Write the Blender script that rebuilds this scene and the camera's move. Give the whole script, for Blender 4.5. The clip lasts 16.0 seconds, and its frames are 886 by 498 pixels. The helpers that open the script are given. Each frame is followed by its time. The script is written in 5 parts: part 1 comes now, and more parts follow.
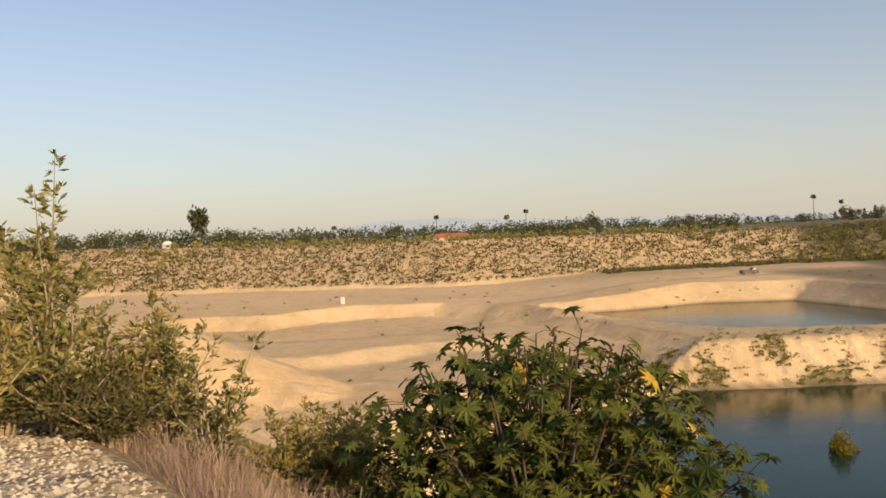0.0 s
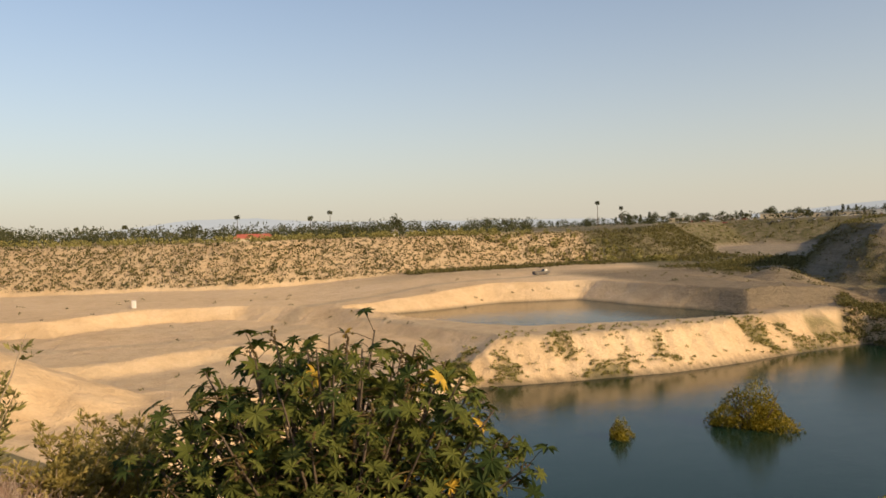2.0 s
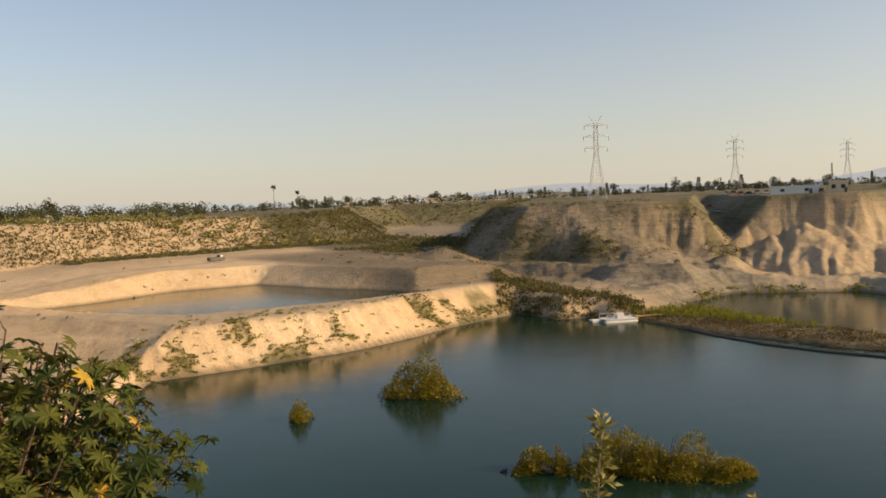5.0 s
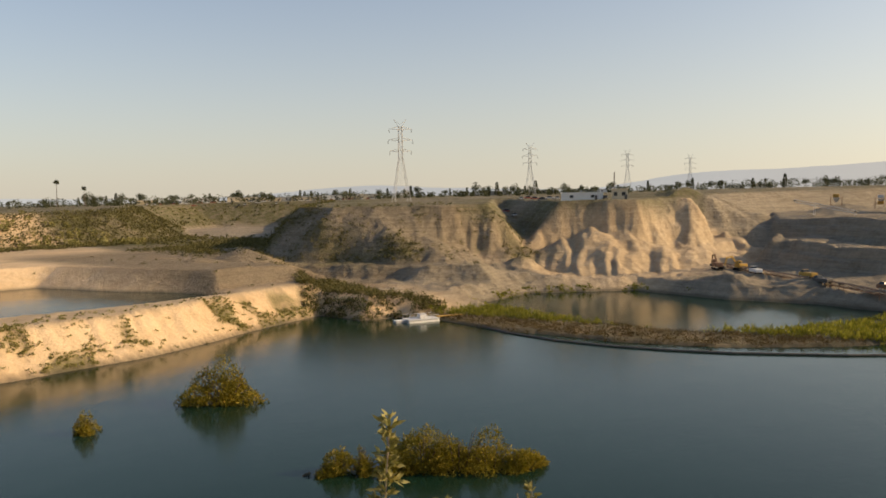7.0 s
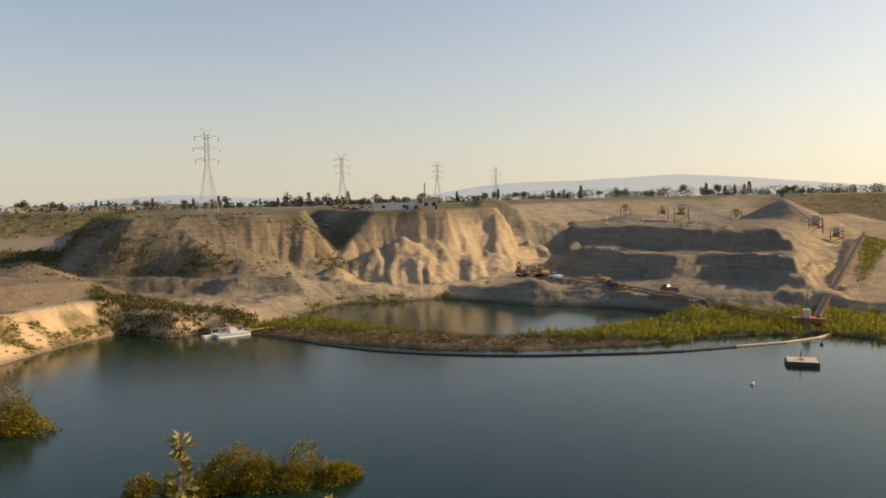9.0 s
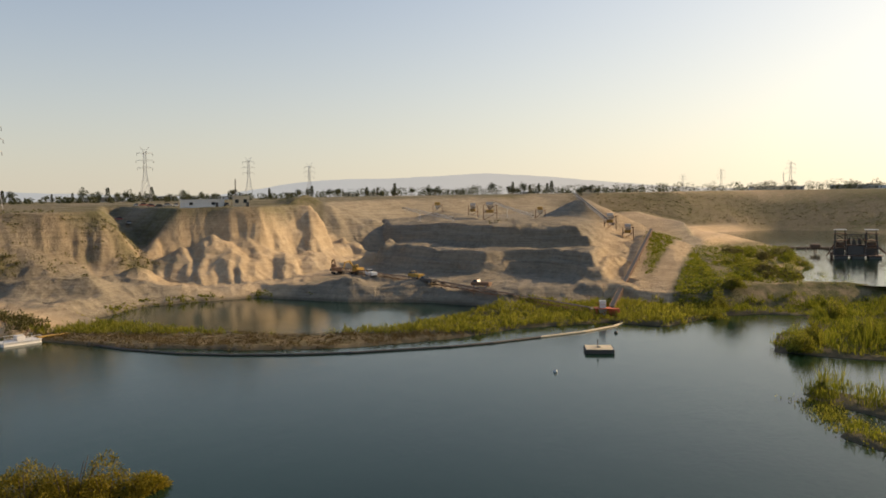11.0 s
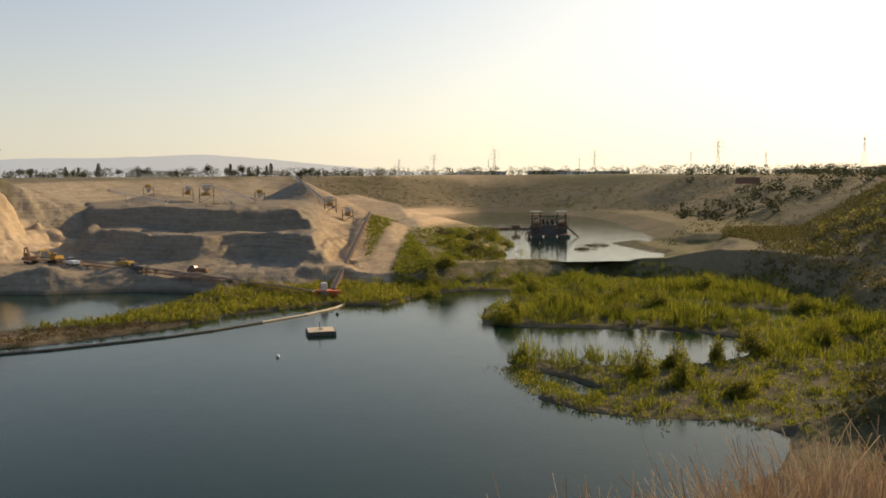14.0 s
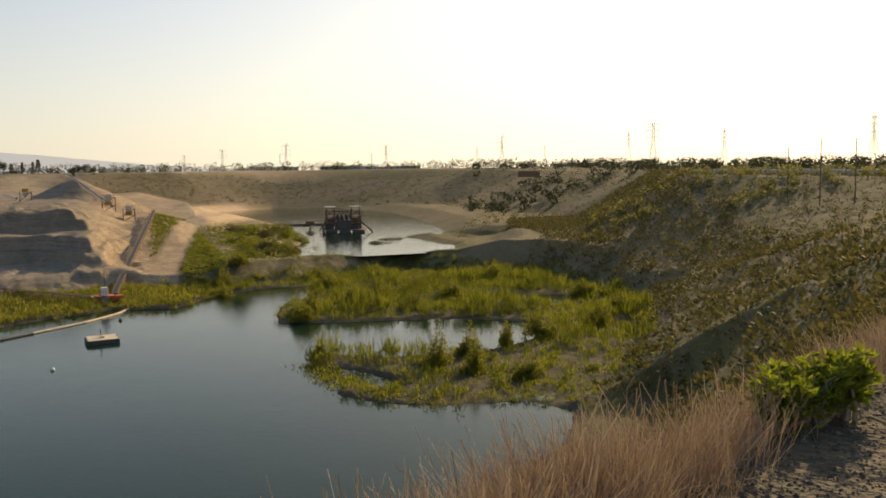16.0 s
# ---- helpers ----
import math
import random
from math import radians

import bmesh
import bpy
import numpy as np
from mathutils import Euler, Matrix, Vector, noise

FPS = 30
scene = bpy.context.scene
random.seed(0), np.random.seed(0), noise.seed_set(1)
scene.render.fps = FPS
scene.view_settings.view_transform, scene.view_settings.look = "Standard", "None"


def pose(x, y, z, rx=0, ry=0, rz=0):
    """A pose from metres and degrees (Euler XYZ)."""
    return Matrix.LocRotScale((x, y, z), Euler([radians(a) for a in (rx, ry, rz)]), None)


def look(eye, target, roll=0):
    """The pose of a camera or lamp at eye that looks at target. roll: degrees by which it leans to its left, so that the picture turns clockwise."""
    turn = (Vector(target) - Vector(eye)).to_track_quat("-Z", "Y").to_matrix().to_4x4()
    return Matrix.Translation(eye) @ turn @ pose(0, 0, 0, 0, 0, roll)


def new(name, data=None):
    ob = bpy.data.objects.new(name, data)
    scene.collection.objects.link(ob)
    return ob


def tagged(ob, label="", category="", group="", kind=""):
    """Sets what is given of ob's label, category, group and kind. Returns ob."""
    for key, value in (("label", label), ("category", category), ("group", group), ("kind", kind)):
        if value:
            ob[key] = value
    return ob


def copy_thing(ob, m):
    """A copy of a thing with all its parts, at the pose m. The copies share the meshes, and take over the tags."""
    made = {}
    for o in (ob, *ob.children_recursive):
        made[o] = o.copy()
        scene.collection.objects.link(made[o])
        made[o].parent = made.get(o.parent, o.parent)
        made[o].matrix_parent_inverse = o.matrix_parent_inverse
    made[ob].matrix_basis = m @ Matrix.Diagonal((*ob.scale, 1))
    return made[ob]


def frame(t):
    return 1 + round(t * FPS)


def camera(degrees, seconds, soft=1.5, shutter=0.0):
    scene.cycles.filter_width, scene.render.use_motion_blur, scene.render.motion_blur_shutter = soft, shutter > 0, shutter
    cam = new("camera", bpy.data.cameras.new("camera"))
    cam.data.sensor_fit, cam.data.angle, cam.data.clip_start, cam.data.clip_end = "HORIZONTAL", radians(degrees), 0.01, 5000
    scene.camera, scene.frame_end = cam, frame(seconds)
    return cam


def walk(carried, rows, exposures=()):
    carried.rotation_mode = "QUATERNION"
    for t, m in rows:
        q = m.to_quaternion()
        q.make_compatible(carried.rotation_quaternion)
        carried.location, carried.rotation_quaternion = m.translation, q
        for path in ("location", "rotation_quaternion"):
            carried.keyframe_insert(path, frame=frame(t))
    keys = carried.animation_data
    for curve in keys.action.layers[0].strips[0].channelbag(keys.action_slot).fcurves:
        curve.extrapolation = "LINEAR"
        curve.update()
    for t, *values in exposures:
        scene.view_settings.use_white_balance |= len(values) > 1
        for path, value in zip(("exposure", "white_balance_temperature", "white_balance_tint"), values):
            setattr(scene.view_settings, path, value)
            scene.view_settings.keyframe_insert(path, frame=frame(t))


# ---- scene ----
cam = camera(57.28, 16.0, soft=1.7)

# ---- the way of the camera: turning on the spot, held 0.4 m in front of the turning axis ----
EYE_Z = 30.0
TURNS = [
    (0.0, 89.03, 2.21, -0.04),
    (0.5, 89.12, 1.98, -3.46),
    (1.0, 88.72, 1.93, -7.40),
    (1.5, 88.67, 1.95, -10.81),
    (2.0, 88.67, 1.69, -13.81),
    (2.5, 88.51, 1.80, -17.51),
    (3.0, 88.01, 1.78, -21.16),
    (3.5, 87.57, 1.60, -24.98),
    (4.0, 87.38, 1.83, -28.73),
    (6.5, 86.45, 1.09, -46.92),
    (7.0, 86.61, 0.90, -50.00),
    (7.5, 86.61, 1.02, -53.26),
    (8.0, 86.63, 1.01, -56.36),
    (8.5, 86.90, 0.87, -59.72),
    (9.0, 87.12, 0.95, -63.16),
    (11.5, 86.36, 0.57, -79.73),
    (12.0, 85.92, 0.45, -83.23),
    (12.5, 85.58, 0.63, -85.94),
    (13.0, 85.38, 0.56, -89.54),
    (13.5, 85.64, 0.41, -92.64),
    (14.0, 85.36, 0.39, -95.70),
    (14.5, 85.28, 0.27, -99.77),
    (15.0, 84.84, 0.34, -103.03),
    (15.5, 84.66, 0.56, -106.83),
    (16.0, 84.85, 0.93, -110.18),
]
rows = []
for t, tilt, lean, turn in TURNS:
    rows.append((t, pose(-math.sin(radians(turn)) * 0.4, math.cos(radians(turn)) * 0.4, EYE_Z, tilt, lean, turn)))
walk(cam, rows, [(0.0, 0.25), (16.0, 0.25)])

# ---- light: low hazy evening sun, out of view beyond the end of the pan ----
SUN_AZ, SUN_EL = 142.0, 22.5
world = bpy.data.worlds.new("sky")
scene.world = world
world.use_nodes = True
wn = world.node_tree
bg = wn.nodes["Background"]
sky = wn.nodes.new("ShaderNodeTexSky")
sky.sky_type = "NISHITA"
sky.sun_disc = False
sky.sun_elevation, sky.sun_rotation = radians(SUN_EL), radians(SUN_AZ)
sky.altitude, sky.air_density, sky.dust_density, sky.ozone_density = 100.0, 1.0, 0.8, 1.5
# summer haze that lies on the horizon and glows round the sun
SUN_WAY = Vector((math.sin(radians(SUN_AZ)) * math.cos(radians(SUN_EL)), math.cos(radians(SUN_AZ)) * math.cos(radians(SUN_EL)), math.sin(radians(SUN_EL))))


def sky_math(op, a, b=0.0):
    k = wn.nodes.new("ShaderNodeMath")
    k.operation = op
    for sock, v in ((k.inputs[0], a), (k.inputs[1], b)):
        if hasattr(v, "links"):
            wn.links.new(v, sock)
        else:
            sock.default_value = v
    return k.outputs[0]


way = wn.nodes.new("ShaderNodeTexCoord").outputs["Generated"]
sep = wn.nodes.new("ShaderNodeSeparateXYZ")
wn.links.new(way, sep.inputs[0])
dot = wn.nodes.new("ShaderNodeVectorMath")
dot.operation = "DOT_PRODUCT"
wn.links.new(way, dot.inputs[0])
dot.inputs[1].default_value = SUN_WAY
near_sun = sky_math("POWER", sky_math("MAXIMUM", sky_math("ADD", sky_math("MULTIPLY", dot.outputs["Value"], 0.5), 0.5), 0.0), 5.0)
fall = sky_math("ADD", sky_math("MULTIPLY", near_sun, 3.6), -4.8)
low = sky_math("POWER", 2.718, sky_math("MULTIPLY", sky_math("MAXIMUM", sep.outputs[2], 0.0), fall))
thin = wn.nodes.new("ShaderNodeMix")
thin.data_type, thin.blend_type = "RGBA", "MULTIPLY"
thin.inputs[0].default_value, thin.inputs[7].default_value = 1.0, (0.87, 0.90, 0.94, 1)
wn.links.new(sky.outputs[0], thin.inputs[6])
haze = wn.nodes.new("ShaderNodeMix")
haze.data_type = "RGBA"
haze.inputs[6].default_value, haze.inputs[7].default_value = (4.2, 3.75, 3.05, 1), (11.5, 9.6, 6.6, 1)
wn.links.new(near_sun, haze.inputs[0])
veil = wn.nodes.new("ShaderNodeMix")
veil.data_type = "RGBA"
wn.links.new(sky_math("MULTIPLY", low, 0.92), veil.inputs[0])
wn.links.new(thin.outputs[2], veil.inputs[6])
wn.links.new(haze.outputs[2], veil.inputs[7])
wn.links.new(veil.outputs[2], bg.inputs[0])
bg.inputs[1].default_value = 0.13
sun = new("sun", bpy.data.lights.new("sun", "SUN"))
sun.data.energy, sun.data.angle, sun.data.color = 4.6, radians(0.8), (1.0, 0.74, 0.44)
sun.matrix_world = look(SUN_WAY * 300, (0, 0, 0))


# ---- materials ----
def mat(name, rough=0.8, spec=0.3, metal=0.0):
    m = bpy.data.materials.new(name)
    m.use_nodes = True
    b = m.node_tree.nodes["Principled BSDF"]
    b.inputs["Roughness"].default_value = rough
    b.inputs["Specular IOR Level"].default_value = spec
    b.inputs["Metallic"].default_value = metal
    return m, m.node_tree.nodes, m.node_tree.links, b


def noise_node(n, l, scale, detail=4, rough=0.6, vec=None):
    t = n.new("ShaderNodeTexNoise")
    t.inputs["Scale"].default_value, t.inputs["Detail"].default_value, t.inputs["Roughness"].default_value = scale, detail, rough
    if vec is not None:
        l.new(vec, t.inputs["Vector"])
    return t.outputs["Fac"]


def ramp(n, l, fac, stops):
    r = n.new("ShaderNodeValToRGB")
    e = r.color_ramp.elements
    while len(e) < len(stops):
        e.new(0.5)
    for k, (p, c) in zip(e, stops):
        k.position, k.color = p, (*c, 1)
    l.new(fac, r.inputs[0])
    return r.outputs[0]


def mix(n, l, fac, a, b, mode="MIX"):
    m = n.new("ShaderNodeMix")
    m.data_type, m.blend_type = "RGBA", mode
    for sock, v in ((m.inputs[0], fac), (m.inputs[6], a), (m.inputs[7], b)):
        if hasattr(v, "links"):
            l.new(v, sock)
        elif isinstance(v, (int, float)):
            sock.default_value = v
        else:
            sock.default_value = (*v, 1)
    return m.outputs[2]


def math_node(n, l, op, a, b=0.0):
    m = n.new("ShaderNodeMath")
    m.operation, m.use_clamp = op, False
    for s, v in ((m.inputs[0], a), (m.inputs[1], b)):
        if hasattr(v, "links"):
            l.new(v, s)
        else:
            s.default_value = v
    return m.outputs[0]


def bump(n, l, b, height, strength, dist):
    k = n.new("ShaderNodeBump")
    k.inputs["Strength"].default_value, k.inputs["Distance"].default_value = strength, dist
    l.new(height, k.inputs["Height"])
    l.new(k.outputs[0], b.inputs["Normal"])


def coords(n):
    return n.new("ShaderNodeTexCoord").outputs["Object"]


def plain(name, color, rough=0.7, metal=0.0, vary=0.25, scale=2.0):
    """A painted, metal or plastic surface with dirt and fading at two scales."""
    m, n, l, b = mat(name, rough, 0.35, metal)
    c = coords(n)
    f = math_node(n, l, "MULTIPLY", math_node(n, l, "ADD", noise_node(n, l, scale, 5, 0.65, c), noise_node(n, l, scale * 9, 3, 0.6, c)), 0.5)
    lo = tuple(v * (1 - vary) for v in color)
    hi = tuple(min(1, v * (1 + vary)) for v in color)
    l.new(ramp(n, l, f, [(0.3, lo), (0.7, hi)]), b.inputs["Base Color"])
    bump(n, l, b, f, 0.15, 0.02)
    return m


def foliage(name, lo, mid, hi, translucent=0.25, scale=0.6):
    m, n, l, b = mat(name, 0.7, 0.12)
    g = n.new("ShaderNodeNewGeometry").outputs["Random Per Island"]
    f = math_node(n, l, "ADD", math_node(n, l, "MULTIPLY", g, 0.6), math_node(n, l, "MULTIPLY", noise_node(n, l, scale, 3, 0.6, coords(n)), 0.4))
    col = ramp(n, l, f, [(0.15, lo), (0.5, mid), (0.85, hi)])
    l.new(col, b.inputs["Base Color"])
    tr = n.new("ShaderNodeBsdfTranslucent")
    l.new(mix(n, l, 1.0, col, (1.0, 1.0, 0.5), "MULTIPLY"), tr.inputs[0])
    ms = n.new("ShaderNodeMixShader")
    ms.inputs[0].default_value = translucent
    l.new(b.outputs[0], ms.inputs[1])
    l.new(tr.outputs[0], ms.inputs[2])
    l.new(ms.outputs[0], n["Material Output"].inputs[0])
    return m


def ground_material():
    m, n, l, b = mat("earth", 0.95, 0.15)
    c = coords(n)
    at = {}
    for k in ("veg", "grey", "gravel", "road", "dry", "damp_and_shade"):
        a = n.new("ShaderNodeAttribute")
        a.attribute_name = k
        at[k] = a.outputs["Fac"]
    big, mid, fine = noise_node(n, l, 0.02, 5, 0.6, c), noise_node(n, l, 0.22, 6, 0.65, c), noise_node(n, l, 2.4, 5, 0.7, c)
    two = math_node(n, l, "MULTIPLY", math_node(n, l, "ADD", big, mid), 0.5)
    sand = ramp(n, l, two, [(0.28, (0.53, 0.36, 0.195)), (0.5, (0.69, 0.495, 0.29)), (0.72, (0.79, 0.60, 0.385))])
    silt = ramp(n, l, two, [(0.28, (0.25, 0.205, 0.145)), (0.5, (0.35, 0.292, 0.21)), (0.72, (0.44, 0.37, 0.27))])
    col = mix(n, l, at["grey"], sand, silt)
    track = ramp(n, l, mid, [(0.3, (0.47, 0.345, 0.21)), (0.7, (0.60, 0.455, 0.285))])
    col = mix(n, l, at["road"], col, track)
    soil = ramp(n, l, fine, [(0.3, (0.13, 0.10, 0.062)), (0.7, (0.26, 0.20, 0.125))])
    col = mix(n, l, at["dry"], col, soil)
    green = ramp(n, l, math_node(n, l, "MULTIPLY", math_node(n, l, "ADD", mid, fine), 0.5), [(0.3, (0.07, 0.068, 0.022)), (0.5, (0.125, 0.118, 0.042)), (0.7, (0.20, 0.175, 0.075))])
    patch = math_node(n, l, "MULTIPLY", at["veg"], ramp(n, l, mid, [(0.35, (0.35, 0.35, 0.35)), (0.55, (1, 1, 1))]))
    col = mix(n, l, patch, col, green)
    v = n.new("ShaderNodeTexVoronoi")
    v.inputs["Scale"].default_value = 26.0
    l.new(c, v.inputs["Vector"])
    stones = ramp(n, l, v.outputs["Color"], [(0.0, (0.16, 0.13, 0.10)), (0.5, (0.36, 0.30, 0.23)), (1.0, (0.55, 0.49, 0.40))])
    col = mix(n, l, at["gravel"], col, stones)
    # dark colour for damp margins, and for shade on the right foreground soil
    col = mix(n, l, math_node(n, l, "MULTIPLY", at["damp_and_shade"], 0.75), col, (0.10, 0.085, 0.06))
    col = mix(n, l, 0.35, col, ramp(n, l, fine, [(0.3, (0.55, 0.55, 0.55)), (0.7, (1.0, 1.0, 1.0))]), "MULTIPLY")
    sp = n.new("ShaderNodeMapping")
    sp.inputs["Scale"].default_value = (0.05, 0.05, 1.3)
    l.new(c, sp.inputs[0])
    bands = noise_node(n, l, 1.0, 4, 0.7, sp.outputs[0])
    col = mix(n, l, math_node(n, l, "MULTIPLY", at["grey"], 0.55), col, ramp(n, l, bands, [(0.35, (0.55, 0.53, 0.50)), (0.6, (1.0, 1.0, 1.0))]), "MULTIPLY")
    crag = noise_node(n, l, 0.55, 6, 0.75, c)
    col = mix(n, l, math_node(n, l, "ADD", math_node(n, l, "MULTIPLY", at["grey"], 0.25), 0.18), col, ramp(n, l, crag, [(0.36, (0.55, 0.52, 0.48)), (0.56, (1.0, 1.0, 1.0))]), "MULTIPLY")
    l.new(col, b.inputs["Base Color"])
    hgt = math_node(n, l, "ADD", math_node(n, l, "MULTIPLY", mid, 1.2), math_node(n, l, "MULTIPLY", fine, 0.25))
    hgt = math_node(n, l, "ADD", hgt, math_node(n, l, "MULTIPLY", math_node(n, l, "MULTIPLY", v.outputs["Distance"], at["gravel"]), -0.02))
    hgt = math_node(n, l, "ADD", hgt, math_node(n, l, "MULTIPLY", crag, math_node(n, l, "ADD", math_node(n, l, "MULTIPLY", at["grey"], 1.1), 0.15)))
    bump(n, l, b, hgt, 0.75, 1.0)
    return m


def water_material():
    m, n, l, b = mat("lake_water", 0.05, 0.27)
    c = coords(n)
    b.inputs["IOR"].default_value = 1.333
    l.new(ramp(n, l, noise_node(n, l, 0.012, 3, 0.5, c), [(0.3, (0.006, 0.021, 0.012)), (0.7, (0.010, 0.031, 0.018))]), b.inputs["Base Color"])
    mp = n.new("ShaderNodeMapping")
    mp.inputs["Scale"].default_value = (1.0, 1.6, 1.0)
    mp.inputs["Rotation"].default_value = (0, 0, 0.6)
    l.new(c, mp.inputs[0])
    w = math_node(n, l, "ADD", noise_node(n, l, 1.1, 4, 0.65, mp.outputs[0]), math_node(n, l, "MULTIPLY", noise_node(n, l, 0.09, 3, 0.6, mp.outputs[0]), 1.5))
    bump(n, l, b, w, 0.10, 0.25)
    return m


M_EARTH, M_WATER = ground_material(), water_material()
M_CASTOR = foliage("castor_leaves", (0.022, 0.038, 0.010), (0.05, 0.068, 0.016), (0.13, 0.135, 0.028), 0.22, 1.2)
M_YELLOW = foliage("yellowed_leaves", (0.45, 0.27, 0.03), (0.55, 0.36, 0.05), (0.6, 0.42, 0.10), 0.35)
M_WILLOW = foliage("willow_leaves", (0.11, 0.10, 0.012), (0.22, 0.18, 0.022), (0.36, 0.26, 0.035), 0.4, 0.3)
M_REED = foliage("reed_leaves", (0.085, 0.095, 0.017), (0.19, 0.19, 0.036), (0.35, 0.31, 0.078), 0.6, 0.2)
M_SHRUB = foliage("dry_shrub", (0.06, 0.058, 0.022), (0.125, 0.112, 0.044), (0.22, 0.185, 0.08), 0.3, 0.1)
M_TREE = foliage("far_tree_leaves", (0.035, 0.042, 0.020), (0.065, 0.070, 0.032), (0.12, 0.115, 0.055), 0.15, 0.1)
M_OLIVE = foliage("olive_leaves", (0.13, 0.125, 0.04), (0.26, 0.235, 0.08), (0.44, 0.37, 0.15), 0.3, 1.0)
M_LIME = foliage("lime_leaves", (0.10, 0.13, 0.015), (0.2, 0.24, 0.03), (0.32, 0.34, 0.06), 0.6, 1.0)
M_MARSH = foliage("marsh_leaves", (0.065, 0.08, 0.014), (0.15, 0.165, 0.026), (0.31, 0.29, 0.06), 0.6, 0.12)
M_GOLDEN = foliage("golden_olive_leaves", (0.18, 0.15, 0.045), (0.31, 0.25, 0.075), (0.46, 0.36, 0.14), 0.3, 1.0)
M_RUST = foliage("rusty_shrub", (0.06, 0.042, 0.018), (0.11, 0.072, 0.03), (0.17, 0.125, 0.05), 0.2, 0.2)
M_STRAW = foliage("dry_grass", (0.23, 0.145, 0.105), (0.35, 0.245, 0.185), (0.48, 0.38, 0.30), 0.2, 0.8)
M_BARK = plain("bark", (0.11, 0.08, 0.055), 0.9)
M_TWIG = plain("pale_twig", (0.32, 0.25, 0.17), 0.9)
M_STEEL = plain("galvanised_steel", (0.60, 0.58, 0.55), 0.6, 0.2)
M_RUSTSTEEL = plain("rusty_steel", (0.22, 0.13, 0.08), 0.8, 0.2)
M_DARKSTEEL = plain("dark_steel", (0.12, 0.105, 0.09), 0.7, 0.2)
M_WHITE = plain("white_paint", (0.72, 0.70, 0.66), 0.6)
M_CREAM = plain("cream_stucco", (0.62, 0.52, 0.36), 0.85)
M_RED = plain("red_roof", (0.42, 0.11, 0.07), 0.8)
M_GREYROOF = plain("grey_roof", (0.24, 0.22, 0.20), 0.85)
M_YELLOWPAINT = plain("yellow_machine_paint", (0.45, 0.27, 0.05), 0.6)
M_BLACK = plain("black_rubber", (0.02, 0.02, 0.02), 0.7)
M_GLASS = plain("dark_window", (0.03, 0.035, 0.04), 0.15, 0.0, 0.1)
M_CONCRETE = plain("concrete", (0.42, 0.40, 0.36), 0.9)
M_ORANGE = plain("orange_paint", (0.50, 0.13, 0.05), 0.7)


# ---- the lie of the land ----
def lattice(ix, iy, seed):
    h = (ix * 374761393 + iy * 668265263 + seed * 982451653).astype(np.int64) & 0x7FFFFFFF
    h = ((h ^ (h >> 13)) * 1274126177) & 0x7FFFFFFF
    return ((h ^ (h >> 16)) & 0xFFFF) / 65535.0


def vnoise(x, y, seed=0):
    ix, iy = np.floor(x).astype(np.int64), np.floor(y).astype(np.int64)
    fx, fy = x - ix, y - iy
    fx, fy = fx * fx * (3 - 2 * fx), fy * fy * (3 - 2 * fy)
    a, b2 = lattice(ix, iy, seed), lattice(ix + 1, iy, seed)
    c, d = lattice(ix, iy + 1, seed), lattice(ix + 1, iy + 1, seed)
    return (a + (b2 - a) * fx) * (1 - fy) + (c + (d - c) * fx) * fy


def fbm(x, y, scale, octaves=4, seed=0):
    """Fractal noise, about -1 to 1."""
    s, amp, tot = 0.0, 1.0, 0.0
    for o in range(octaves):
        s = s + amp * (vnoise(x / scale * 2 ** o + 17.3 * o, y / scale * 2 ** o - 9.1 * o, seed + o) * 2 - 1)
        tot += amp
        amp *= 0.5
    return s / tot


def sdf(x, y, poly):
    """Distance to a closed outline, negative inside it."""
    best, inside = np.full(x.shape, 1e18), np.zeros(x.shape, bool)
    for (ax, ay), (bx, by) in zip(poly, poly[1:] + poly[:1]):
        ex, ey = bx - ax, by - ay
        k = np.clip(((x - ax) * ex + (y - ay) * ey) / (ex * ex + ey * ey), 0, 1)
        best = np.minimum(best, (x - ax - k * ex) ** 2 + (y - ay - k * ey) ** 2)
        if ay != by:
            inside ^= ((ay > y) != (by > y)) & (x < ex * (y - ay) / (by - ay) + ax)
    return np.where(inside, -1.0, 1.0) * np.sqrt(best)


def step(x, a, b):
    k = np.clip((x - a) / (b - a), 0, 1)
    return k * k * (3 - 2 * k)


RIM = [(-4.4, 9.2), (1.6, 1.2), (4.2, -3.5), (6.5, -8), (10, -16), (22, -36), (45, -64), (79, -92), (147, -138), (230, -175), (400, -265), (560, -285), (720, -200), (790, -60), (700, 70),
       (520, 150), (420, 166), (345, 141), (333, 139), (296, 148), (278, 165), (264, 176), (246, 184), (226, 207), (205, 225), (206, 246), (260, 300), (350, 385), (440, 500),
       (370, 575), (290, 520), (238, 425), (200, 394), (130, 385), (60, 370), (0, 362), (-70, 376), (-190, 400), (-230, 330), (-150, 200), (-60, 85)]
LAKE = [(43, 148), (60, 147), (82, 148), (105, 153), (132, 161), (144, 164), (143, 148), (152, 144), (155, 132), (151, 111), (152, 82), (158, 60), (173, 42), (191, 27), (203, 8),
        (199, -6), (217, -17), (225, -30), (222, -40), (205, -40), (190, -30), (178, -26), (169, -25), (165, -36), (162, -48), (157, -60), (148, -73), (140, -74), (130, -63), (126, -52), (127, -41),
        (131, -33), (136, -27), (133, -23), (126, -26), (120, -31), (112, -35), (110, -31), (114, -26), (110, -24), (104, -28), (99, -35), (96, -47), (90, -51), (78, -43), (60, -18), (32, 24), (10, 54), (-2, 82), (18, 115)]
POND = [(176, 123), (168, 90), (171, 71), (187, 57), (216, 39), (230, 45), (236, 64), (233, 88), (242, 122), (215, 146), (185, 143)]
